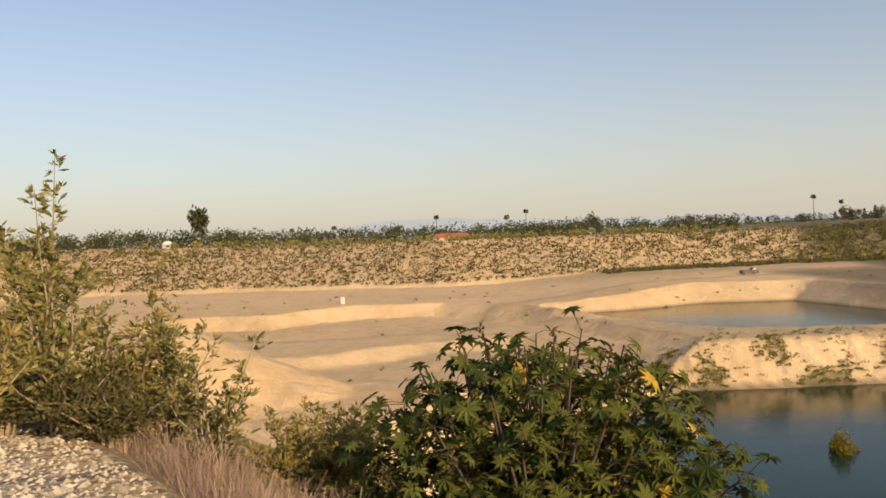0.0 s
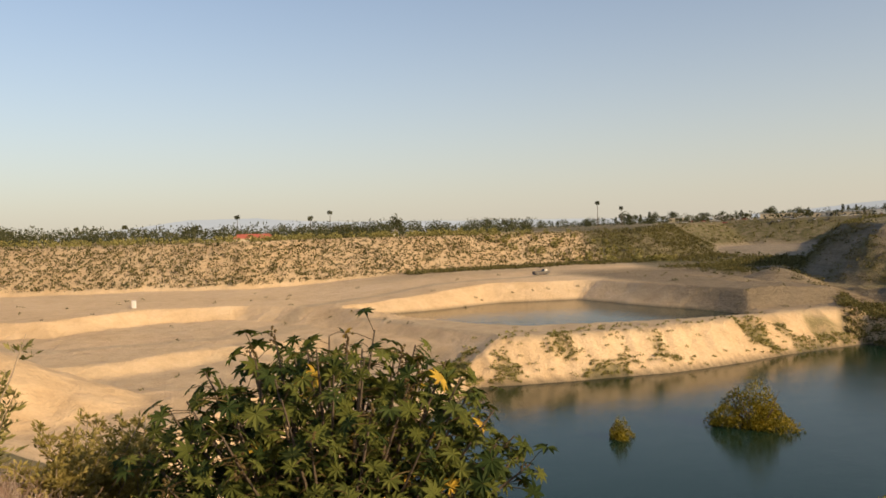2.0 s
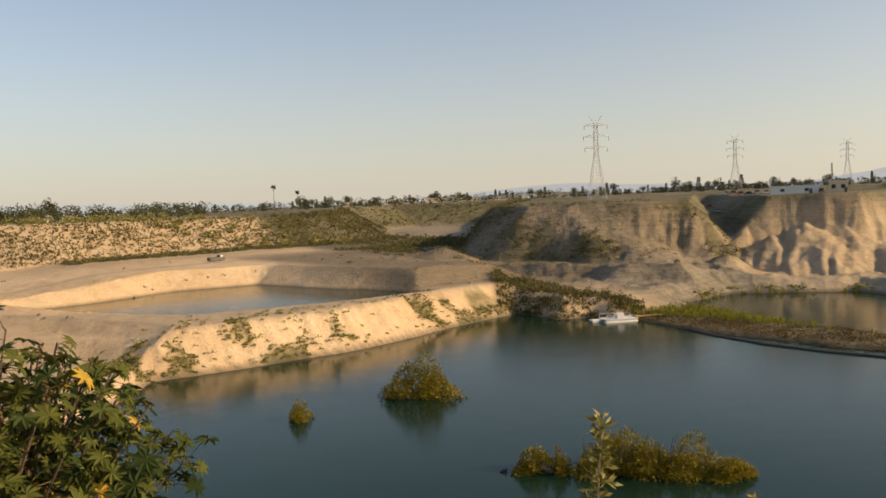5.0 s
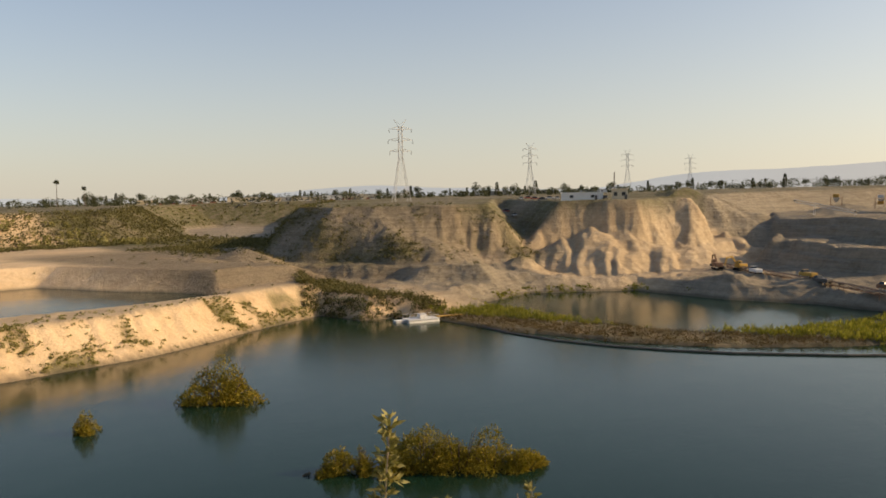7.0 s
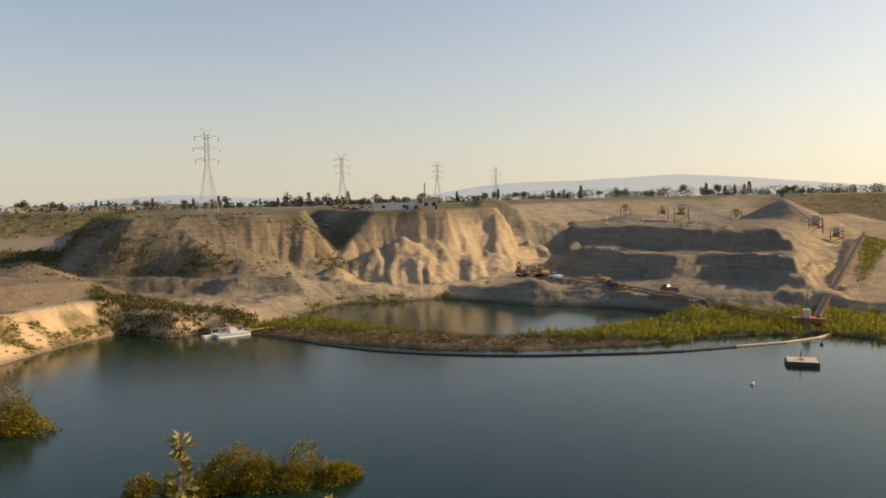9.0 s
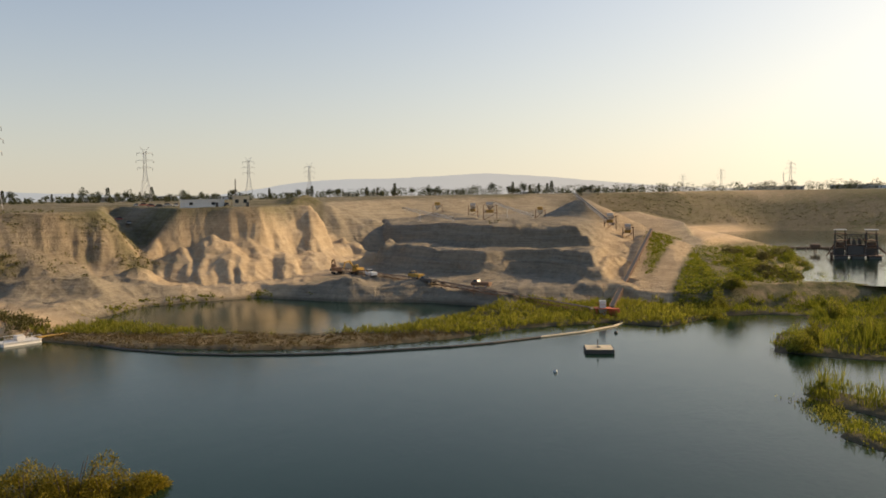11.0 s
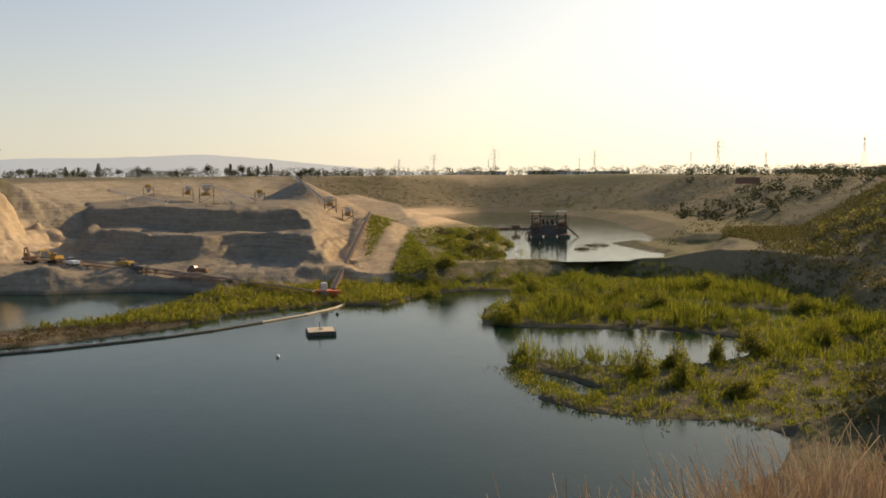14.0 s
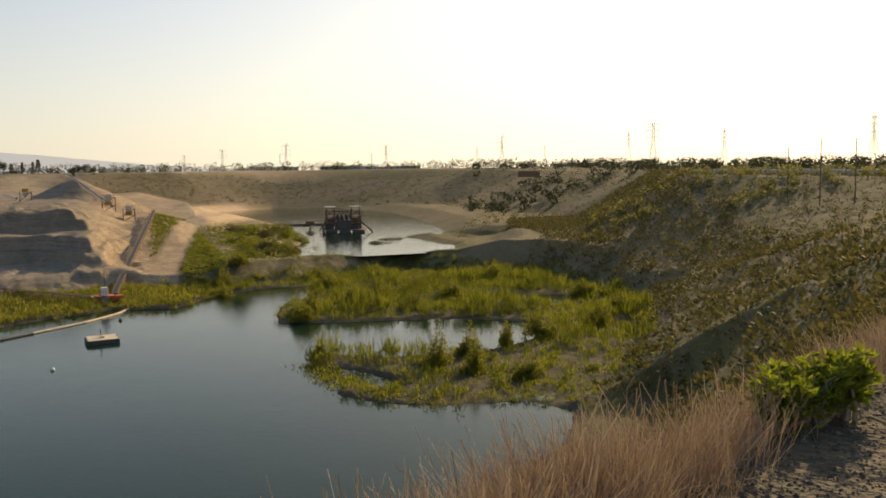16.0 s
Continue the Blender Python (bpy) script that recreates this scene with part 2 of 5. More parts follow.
UPPER = [(30, 224), (53, 185), (62, 176), (93, 172), (122, 172), (118, 190), (112, 206), (102, 239), (77, 241), (49, 227)]
FAR_LAKE = [(640, -52), (690, -100), (660, -150), (560, -162), (488, -155), (400, -141), (346, -128), (318, -113), (325, -101), (300, -103), (275, -105), (254, -98), (253, -72), (257, -46), (300, -53), (351, -63), (420, -68), (500, -64), (560, -52)]
PUDDLE = [(190, -76), (178, -98), (166, -95), (174, -76)]
FLOOR = [(219, 144), (240, 132), (267, 127), (324, 116), (306, 96), (286, 74), (276, 56), (286, 36), (272, 27), (250, 20), (235, 12), (205, 4), (198, 14), (190, 28), (172, 44), (160, 60), (156, 84), (156, 112), (160, 130), (185, 146)]
PLANT = [(324, 108), (345, 112), (420, 140), (520, 128), (660, 60), (660, -30), (420, -25), (300, -18), (225, -18), (195, 0), (190, 60), (235, 95)]
BERM = [(148, 140), (178, 130), (172, 92), (174, 74), (190, 60), (222, 44), (230, 30), (238, 8), (226, -20), (200, -8), (190, 20), (165, 45), (150, 75), (148, 110)]
MARSH = [(82, -38), (104, -22), (135, -20), (165, -22), (200, -20), (226, -14), (238, -42), (250, -80), (215, -110), (160, -105), (120, -80), (100, -62)]
WILLOWS = [(228, -14), (300, -16), (420, -26), (500, -60), (400, -78), (340, -68), (262, -46), (252, -66), (258, -100), (290, -110), (330, -116), (300, -130), (250, -110), (240, -60)]
MID = [(-82, 222), (-62, 230), (-47, 226), (-27, 248), (-2, 246), (14, 228), (30, 198), (42, 165), (40, 150), (15, 118), (-15, 130), (-45, 165)]
LOW = [(-40, 168), (-27, 173), (-14, 181), (2, 190), (16, 189), (30, 172), (41, 158), (40, 147), (18, 116), (-12, 132), (-34, 150)]
DIKE = [(40, 158), (43, 141), (86, 140), (124, 148), (137, 156), (155, 165), (152, 182), (125, 178), (93, 174), (62, 178), (47, 192), (28, 212), (12, 232), (4, 224), (20, 200)]
APRON = [(146, 165), (170, 200), (178, 212), (184, 192), (192, 170), (208, 148), (222, 142), (185, 140), (158, 130), (146, 145)]


TRACKS = [[(60, 262), (13, 232), (-8, 208), (-40, 200), (-75, 220)], [(12, 222), (-10, 176), (-30, 160), (-20, 140)], [(170, 285), (110, 275), (60, 262)], [(150, 172), (178, 200), (172, 225), (150, 250)], [(160, 140), (180, 165), (176, 190)]]


def bench_level(x, y, top):
    """The upper bench of the works, falling to the ramp of the causeway."""
    ramp_z = np.clip(1.5 + (x - 200) * 0.05, 1.5, 21.5)
    return ramp_z + (top - ramp_z) * step(y + 6 * fbm(x, y, 40, 2, 19), 4, 34) + 1.2 * fbm(x, y, 25, 3, 12)


# fans of slumped sand under the bluff: bearing, range, height, slope
FANS = [(58.4, 310, 16, 0.58), (60.3, 317, 20.5, 0.6), (61.3, 314, 15, 0.55), (62.5, 324, 19.5, 0.58), (64.1, 336, 18, 0.58), (65.7, 347, 17, 0.58), (67.3, 355, 14.5, 0.56), (55.5, 285, 10, 0.45)]


def land(x, y):
    """Height of the ground, and what covers it."""
    wx, wy = x + 4 * fbm(x, y, 30, 3, 5), y + 4 * fbm(x, y, 30, 3, 9)
    r = np.hypot(x, y)
    plain_z = 27.3 + 0.016 * np.clip(x - 150, 0, 700) + 1.1 * np.exp(-(r / 25) ** 2) + 0.5 * fbm(x, y, 60, 3, 2) * step(r, 30, 120) + 2.5 * step(-x, 60, 200)
    rim = sdf(wx * step(r, 10, 40) + x * (1 - step(r, 10, 40)), wy * step(r, 10, 40) + y * (1 - step(r, 10, 40)), RIM)
    level = 9 + 3.5 * step(x, 10, 80) - 3 * step(x, 130, 190) * (1 - step(y, 230, 280))
    works = sdf(x, y, PLANT)
    level = np.maximum(level, bench_level(x, y, 21.5) * step(works, 8, -4))
    # runnels down the bare bluff
    bluffy = step(x, 205, 240) * (1 - step(x, 345, 365)) * step(y, 95, 115) * (1 - step(y, 190, 215))
    ang = np.degrees(np.arctan2(x, y))
    bent = ang + 0.5 * fbm(x, y, 16, 3, 36)
    run = np.abs(fbm(bent, r * 0.03, 0.9, 3, 31))
    run2 = fbm(ang, r * 0.02, 3.2, 2, 40)
    below = step(r, 130, 100) * step(np.degrees(np.arctan2(x, y)), 22, 40)
    level = level + (0.3 - level) * below
    slope = 0.55 + 0.55 * step(ang, 47, 42) * step(x, 140, 165) * step(y, 330, 300) + 0.4 * below - 0.25 * step(x, 330, 420) * (1 - step(y, 60, 100))
    edge = rim + 7 * fbm(ang, r * 0.01, 2.6, 2, 40) * bluffy
    z = np.minimum(plain_z, np.maximum(level, plain_z + edge * slope))
    # bare bluff: a runnelled cliff over a fan of slumped sand
    face = np.clip(-edge / 18, 0, 1)
    gully = (4.0 * run + 2.4 * np.abs(fbm(bent, r * 0.05, 0.42, 3, 33))) * np.sqrt(face) * (1 - 0.6 * face)
    cliff = plain_z + (edge - gully + 2.5 * fbm(x, y, 8, 4, 35) * np.sqrt(face)) * 1.6
    fan = 4.2 + 0.52 * np.maximum(0, 25 + edge)
    for fa, fr, fz, fs in FANS:
        fan = np.maximum(fan, fz - fs * np.hypot(x - fr * math.sin(math.radians(fa)), y - fr * math.cos(math.radians(fa))) * (1 + 0.22 * fbm(bent, r * 0.02, 0.7, 2, 78)))
    z = np.where(bluffy > 0, z + (np.minimum(plain_z, np.maximum(cliff, fan)) - z) * bluffy, z)
    z = z + bluffy * np.sqrt(face) * (0.7 * fbm(x, y, 5.0, 3, 37) + 0.5 * fbm(bent, r * 0.05, 0.5, 2, 38))
    # gully between mound and bluff
    notch = np.abs(ang - 57.0 + 0.02 * (r - 255) + 0.35 * fbm(x, y, 10, 3, 39)) - 0.25
    z = np.where((x > 200) & (r > 245) & (r < 410), np.minimum(z, 5.5 + (r - 250) * 0.14 + np.maximum(notch, 0) * 6.0), z)
    # heaps of gravel on the plateau behind the bluff
    for cx, cy, cz, s in ((352, 152, 36.0, 0.6), (370, 166, 34.5, 0.45), (388, 180, 33.5, 0.4)):
        z = np.where(rim > -3, np.maximum(z, cz + 0.5 - s * np.sqrt((x - cx) ** 2 + (y - cy) ** 2 + 3)), z)

    def cut(poly, lv, out, inn=0.5, depth=4.0, shift=0.0, rough=1.0):
        nonlocal z
        d = sdf(x + (wx - x) * rough, y + (wy - y) * rough, poly) - shift
        z = np.minimum(z, lv + np.where(d > 0, d * out, np.maximum(d * inn, -depth)))
        return d

    plant = cut(PLANT, bench_level(x, y, 22.0), 0.5, 0, 0)
    by_bluff = step(y, 98, 112) * (1 - step(x, 318, 328))
    wave = 7 * fbm(x, y, 45, 3, 55)
    cut(FLOOR, 12.5 + 60 * by_bluff + 0.7 * fbm(x, y, 12, 3, 80), 1.05, 0, 0, 26 + 0.7 * wave, 1.2)
    floor = cut(FLOOR, 4.8 + 0.8 * fbm(x, y, 18, 3, 3), 1.0 + 4 * by_bluff, 0.02, 0.6, 0.5 * wave * (1 - by_bluff), 1.2)
    berm = cut(BERM, 0.55 + 0.3 * fbm(x, y, 10, 2, 14), 0.4, 0, 0)
    marsh = cut(MARSH, 0.3 + 0.4 * fbm(x, y, 12, 3, 4), 0.6, 0, 0)
    willow = cut(WILLOWS, 5.8 + 0.5 * fbm(x, y, 12, 3, 4), 0.35, 0, 0)
    dike = cut(DIKE, 7.9, 0.5, 0, 0, 0, 0.5)
    mid = cut(MID, 5.3, 0.55, 0.02, 0.5)
    low = cut(LOW, 2.6 + 0.3 * fbm(x, y, 14, 2, 6), 0.5, 0.03, 0.8)
    apron = cut(APRON, 5.5, 0.75, 0.06, 3.0)
    # heaps: sand tip, spoil, cone of gravel, plant heaps
    for cx, cy, cz, s in ((367, 159, 35.5, 0.60), (381, 152, 31.5, 0.5), (-37, 113, 18.5, 0.5), (-70, 140, 17, 0.5), (128, 205, 12.0, 0.35), (146, 222, 13.5, 0.35), (150, 200, 12.0, 0.35), (166, 228, 15, 0.4), (134, 190, 11, 0.35), (475, 34, 32.5, 0.55), (430, 105, 26, 0.3),
                          (226, 52, 6.3, 0.25), (244, 92, 6.6, 0.3), (252, 70, 6.0, 0.25)):
        z = np.maximum(z, cz + 0.8 - s * np.sqrt((x - cx) ** 2 + (y - cy) ** 2 + 6) * (1 + 0.22 * fbm(x, y, 14, 3, 15)))
    # dam of the far lake
    rills = (1.3 * np.abs(fbm(x, y * 0.25, 3.2, 3, 91)) + 0.8 * np.abs(fbm(x, y, 8, 2, 92))) * step(y, 120, 140)
    lake = cut(LAKE, 0, 0.85, 0.5, 4, 0, 0.35)
    z = np.where((lake > 0.5) & (lake < 16), np.minimum(z, (lake - 0.5) * 0.85 - rills * step(lake, 1, 5) + 0.4), z)
    pond = cut(POND, 0, 0.7, 0.5, 4, 0, 0.35)
    upper = cut(UPPER, 6.9, 0.62, 0.4, 3, 0, 0.3)
    far = cut(FAR_LAKE, 5, 0.3, 0.3, 3, 0, 0.35)
    cut(PUDDLE, 0, 0.3, 0.3, 1, 0, 0.2)
    z = z + 0.35 * fbm(x, y, 7, 4, 21) * step(r, 12, 60) * (1 - 0.7 * (dike < 0)) + 0.05 * fbm(x, y, 1.4, 3, 22) * (1 - step(r, 30, 80))
    # crags and slumps all over the works
    rugged = step(x, 165, 190) * step(y, -12, 4) * (1 - step(r, 420, 470)) * (1 - 0.8 * step(rim, -2, 2)) * step(z, 1.0, 3.0)
    z = z + rugged * (0.9 * fbm(x, y, 9, 4, 23) - 1.1 * np.abs(fbm(x, y, 5, 3, 24)))
    # ledges in the walls of the working pit
    wall = step(floor, 46, 30) * step(floor, 0, 3) * (1 - by_bluff) * step(x, 212, 225) * step(y, -4, 8)
    z = z + wall * (0.8 * np.sin(z * 1.7 + 2 * fbm(x, y, 40, 2, 64)) + 0.8 * fbm(x, y, 9, 3, 63))
    # fine runnels down the mound and the bluff
    rough_zone = step(x, 165, 185) * (1 - step(x, 325, 345)) * step(y, 105, 125) * (1 - step(y, 215, 240)) * step(z, 1.5, 4) * (1 - step(rim, -3, 0))
    z = z - rough_zone * (0.35 * np.abs(fbm(ang, r * 0.006, 0.4, 3, 61)) + 1.6 * np.abs(fbm(x, y, 11, 4, 62)))
    # what covers it
    n1 = fbm(x, y, 35, 4, 50)
    on_plain = step(rim, -2, 3)
    far_slope = step(y, 255, 300) * (1 - on_plain) * step(z, 9.5, 12.5) * step(rim, -80, -60) * (1 - step(x, 205, 235))
    right = np.maximum(step(ang, 97, 108), step(x, 400, 470) * step(ang, 82, 90) * step(rim, -110, -70)) * (1 - on_plain) * step(r, 4, 20)
    shoulder = step(x, 205, 225) * (1 - step(x, 400, 460)) * step(-y, 0, 5) * (1 - step(-y, 16, 24))
    near_bank = (1 - on_plain) * np.where(ang > 60, (1 - step(r, 110, 140)) * step(z, 0.0, 0.7), (1 - step(r, 60, 85)) * step(z, 0.3, 2)) * (1 - step(ang, 150, 165))
    mound = step(x, 165, 180) * (1 - step(x, 246, 262)) * step(z + 4 * n1, 6, 11) * step(y, 150, 170) * (1 - on_plain)
    veg = np.clip(0.9 * step(marsh, 6, -2) + 0.8 * step(berm, 4, 0) + 0.85 * step(willow, 6, -2) + 0.85 * right * (0.75 + 0.5 * n1) + 0.8 * shoulder + 0.75 * near_bank + 0.08 * far_slope + mound * (0.5 + 1.3 * fbm(x, y, 16, 3, 51)), 0, 1)
    veg = np.maximum(veg, on_plain * step(r, 30, 60) * np.clip(0.6 + 0.6 * n1, 0, 1))
    bench = step(z, 15.5, 14) * step(r, 335, 350) * (1 - step(r, 430, 450)) * step(ang, 26, 29) * (1 - step(ang, 41, 44)) * (1 - on_plain) * step(y, 240, 262)
    far_dark = (1 - on_plain) * step(r, 420, 440) * step(ang, 24, 27) * (1 - step(ang, 44, 46)) * step(z, 13.5, 15)
    veg = np.maximum(veg, np.maximum(bench * (0.55 + 0.5 * n1), far_dark * 0.9))
    veg = np.maximum(veg, on_plain * step(ang, 95, 105) * step(r, 30, 60) * 0.85)
    lake_bank = step(lake, 14, 10) * step(y, 130, 145) * (1 - step(x, 145, 150))
    veg = np.maximum(veg, lake_bank * np.clip(fbm(x, y, 7, 3, 60) * 2.4 - 0.05, 0, 0.8) * (1 - step(z, 5, 9)))
    pit = np.maximum(step(floor, 48, 30), step(plant, 6, -2)) * (1 - bluffy) * step(x, 185, 200)
    # darker spoil ground, spread wider to paint in the mound's shadow
    spoil_shade = step(x, 108, 124) * (1 - step(x, 195, 205)) * step(y, 170, 184) * (1 - step(y, 270, 320)) * (1 - on_plain) * (1 - mound)
    grey = np.clip(0.9 * step(x, 158, 178) * step(y, -40, -10) * (1 - bluffy) + 0.5 * bluffy + 0.8 * step(x, 338, 358) * step(y, 50, 80) * (1 - step(y, 190, 220)) + 0.55 * on_plain * step(x, 180, 220) * step(y, 60, 110) + pit * (0.95 + 0.3 * n1) + 0.8 * spoil_shade + 0.3 * mound + 0.2 * far_slope + 0.5 * bench, 0, 1)
    # brown soil right of the track, its colour darkened to stand for shade
    shaded_soil = step(ang, 50, 90) * (1 - step(ang, 150, 178)) * (1 - step(r, 14, 40)) * step(rim, -0.5, 0.3)
    gravel = (1 - step(r, 14, 40)) * step(rim, 0.2, 0.7) * (1 - 1.0 * step(ang, 50, 90) * (1 - step(ang, 150, 178)))
    road = np.clip(step(dike, 0, -2) * step(z, 7.2, 7.7) + step(low, 0, -4) * 0.5 + step(mid, 0, -4) * 0.5 * step(n1, -0.2, 0.3) + step(ang, 86, 88) * (1 - step(ang, 91, 93)) * step(r, 190, 210), 0, 1)
    lane = np.abs(sdf(x, y, [(208, -1), (300, -9), (420, -20)])) + 0.8 * fbm(x, y, 9, 2, 75)
    veg = veg * step(lane, 3.0, 5.0)
    road = np.maximum(road, step(lane, 5.0, 3.0))
    for line in TRACKS:
        d = np.minimum.reduce([sdf(x + 3 * fbm(x, y, 20, 2, 70), y + 3 * fbm(x, y, 20, 2, 71), [p, q]) for p, q in zip(line, line[1:])])
        road = np.maximum(road, 0.9 * step(np.abs(d), 4.5, 1.5))
    dry = np.clip(0.95 * shaded_soil + 0.6 * spoil_shade + 0.05 * far_slope + 0.8 * right + 0.7 * near_bank + 0.35 * mound + 0.9 * on_plain * step(ang, 95, 105) * step(r, 25, 50), 0, 1)
    damp_and_shade = np.clip(1.0 * shaded_soil + 0.8 * step(marsh, 3, -1) * step(z, 2.0, 1.0) + 0.6 * step(berm, 3, 0) * step(z, 2.0, 1.0) + step(np.minimum(lake, pond), 2.2, 0.3) * step(z, 1.4, 0.2) + step(upper, 2.0, 0.3) * step(z, 7.7, 6.8), 0, 1)
    return z, dict(veg=veg, grey=grey, gravel=gravel, road=road, dry=dry, damp_and_shade=damp_and_shade), rim


def sheet(name, X, Y, Z, material, masks=None):
    """A mesh from a grid of rows and columns that closes round."""
    nr, nc = X.shape
    me = bpy.data.meshes.new(name)
    me.vertices.add(nr * nc)
    me.vertices.foreach_set("co", np.stack([X, Y, Z], -1).astype(np.float32).ravel())
    i, j = np.meshgrid(np.arange(nr - 1), np.arange(nc), indexing="ij")
    k = (j + 1) % nc
    q = np.stack([i * nc + j, i * nc + k, (i + 1) * nc + k, (i + 1) * nc + j], -1).reshape(-1, 4)[:, ::-1]
    me.loops.add(q.size)
    me.loops.foreach_set("vertex_index", q.ravel().astype(np.int32))
    me.polygons.add(len(q))
    me.polygons.foreach_set("loop_start", np.arange(0, q.size, 4, dtype=np.int32))
    me.update(calc_edges=True)
    me.polygons.foreach_set("use_smooth", np.ones(len(q), bool))
    for key, v in (masks or {}).items():
        a = me.attributes.new(key, "FLOAT", "POINT")
        a.data.foreach_set("value", np.clip(v, 0, 1).astype(np.float32).ravel())
    me.materials.append(material)
    return new(name, me)


az = np.concatenate([np.arange(-44, 40, 0.25), np.arange(40, 92, 0.16), np.arange(92, 146, 0.25), np.arange(146, 316, 1.5)])
rad = np.concatenate([[0.02], np.geomspace(0.5, 80, 160), np.geomspace(80.8, 225, 135), np.geomspace(225.8, 370, 200), np.geomspace(372, 420, 24), np.geomspace(424, 760, 60), np.geomspace(775, 4800, 36)])
A, R = np.meshgrid(np.radians(az), rad)
GX, GY = R * np.sin(A), R * np.cos(A)
GZ, MASKS, _ = land(GX, GY)
GZ = np.where(R > 900, GZ - 0.004 * (R - 900), GZ)
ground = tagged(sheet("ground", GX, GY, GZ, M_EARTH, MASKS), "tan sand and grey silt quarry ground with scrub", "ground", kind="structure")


def height(x, y):
    """Ground height at a few places."""
    z, _, _ = land(np.array([x], float), np.array([y], float))
    return float(z[0])


def heights(xs, ys):
    return land(np.asarray(xs, float), np.asarray(ys, float))


def water(name, polys, z, label):
    """A level sheet that reaches a little under the shore all round."""
    pts = np.array(sum(polys, []))
    xs, ys = np.arange(pts[:, 0].min() - 6, pts[:, 0].max() + 6, 1.5), np.arange(pts[:, 1].min() - 6, pts[:, 1].max() + 6, 1.5)
    X, Y = np.meshgrid(xs, ys)
    d = np.minimum.reduce([sdf(X, Y, p) for p in polys])
    wet = (d[:-1, :-1] + d[1:, 1:]) / 2 < 3.5
    bm = bmesh.new()
    made = {}
    for i, j in zip(*np.nonzero(wet)):
        q = []
        for k in ((i, j), (i, j + 1), (i + 1, j + 1), (i + 1, j)):
            if k not in made:
                made[k] = bm.verts.new((X[k], Y[k], z))
            q.append(made[k])
        bm.faces.new(q)
    me = bpy.data.meshes.new(name)
    bm.to_mesh(me)
    bm.free()
    me.materials.append(M_WATER)
    return tagged(new(name, me), label, "water", kind="structure")


water("water_lake", [LAKE, POND, PUDDLE], 0.0, "still dark blue-green quarry lake")
water("water_upper_pond", [UPPER], 6.9, "small grey-blue upper pond behind dike")
water("water_far_lake", [FAR_LAKE], 5.0, "bright far lake reflecting evening sky")


# ---- far hills ----
def hills(name, az0, az1, dist, peaks, seed, color, label):
    n = 160
    bm = bmesh.new()
    prev = None
    a_s = np.linspace(az0, az1, n)
    prof = np.interp(a_s, [p[0] for p in peaks], [p[1] for p in peaks])
    prof = np.convolve(np.pad(prof, 3, mode="edge"), np.ones(7) / 7, mode="valid")
    prof = prof * (1 + 0.05 * fbm(a_s, a_s * 0, 2.5, 4, seed)) + 0.035 * fbm(a_s, a_s * 0, 0.9, 4, seed + 7)
    prof *= np.clip(np.minimum(a_s - az0, az1 - a_s) / 6, 0, 1)
    for a, e in zip(a_s, prof):
        s, c = math.sin(radians(a)), math.cos(radians(a))
        top = max(0, dist * math.tan(radians(e)))
        row = [bm.verts.new((s * (dist - 250), c * (dist - 250), -60)), bm.verts.new((s * (dist - 90), c * (dist - 90), EYE_Z + top * 0.55)), bm.verts.new((s * dist, c * dist, EYE_Z + top)), bm.verts.new((s * (dist + 60), c * (dist + 60), -60))]
        if prev:
            for k in range(3):
                bm.faces.new([prev[k], row[k], row[k + 1], prev[k + 1]])
        prev = row
    me = bpy.data.meshes.new(name)
    bm.to_mesh(me)
    bm.free()
    # Haze is put into the emission colour, paler and warmer towards the sun
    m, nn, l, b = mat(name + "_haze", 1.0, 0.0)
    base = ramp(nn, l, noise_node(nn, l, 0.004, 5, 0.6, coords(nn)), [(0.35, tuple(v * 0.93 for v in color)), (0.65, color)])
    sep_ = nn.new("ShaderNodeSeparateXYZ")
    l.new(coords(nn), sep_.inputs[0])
    sunward_haze = ramp(nn, l, math_node(nn, l, "MULTIPLY", sep_.outputs[1], 1 / dist), [(0.0, (1.0, 1.0, 1.0)), (0.5, (0.0, 0.0, 0.0))])
    l.new(mix(nn, l, sunward_haze, base, (0.50, 0.455, 0.40)), b.inputs["Emission Color"])
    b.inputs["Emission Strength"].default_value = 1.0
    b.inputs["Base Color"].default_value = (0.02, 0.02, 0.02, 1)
    me.materials.append(m)
    return tagged(new(name, me), label, "hills", kind="structure")


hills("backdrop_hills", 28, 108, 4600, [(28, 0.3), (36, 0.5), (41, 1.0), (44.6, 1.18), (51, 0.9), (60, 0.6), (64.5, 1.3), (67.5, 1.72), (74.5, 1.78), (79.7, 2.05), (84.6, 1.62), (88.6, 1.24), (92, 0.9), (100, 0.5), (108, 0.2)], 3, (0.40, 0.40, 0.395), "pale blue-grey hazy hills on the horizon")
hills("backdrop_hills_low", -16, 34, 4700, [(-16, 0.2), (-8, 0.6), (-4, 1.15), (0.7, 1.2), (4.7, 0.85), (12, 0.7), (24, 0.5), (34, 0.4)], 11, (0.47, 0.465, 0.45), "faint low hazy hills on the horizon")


# ---- helpers for things ----
rng = np.random.default_rng(7)


def part(name, bm, material, parent, label=""):
    me = bpy.data.meshes.new(name)
    bm.to_mesh(me)
    bm.free()
    me.materials.append(material)
    ob = new(name, me)
    ob.parent = parent
    return tagged(ob, label)


def thing(name, x, y, z, label, category, group="", turn=0.0):
    ob = new(name)
    ob.matrix_world = pose(x, y, z, 0, 0, turn)
    return tagged(ob, label, category, group)


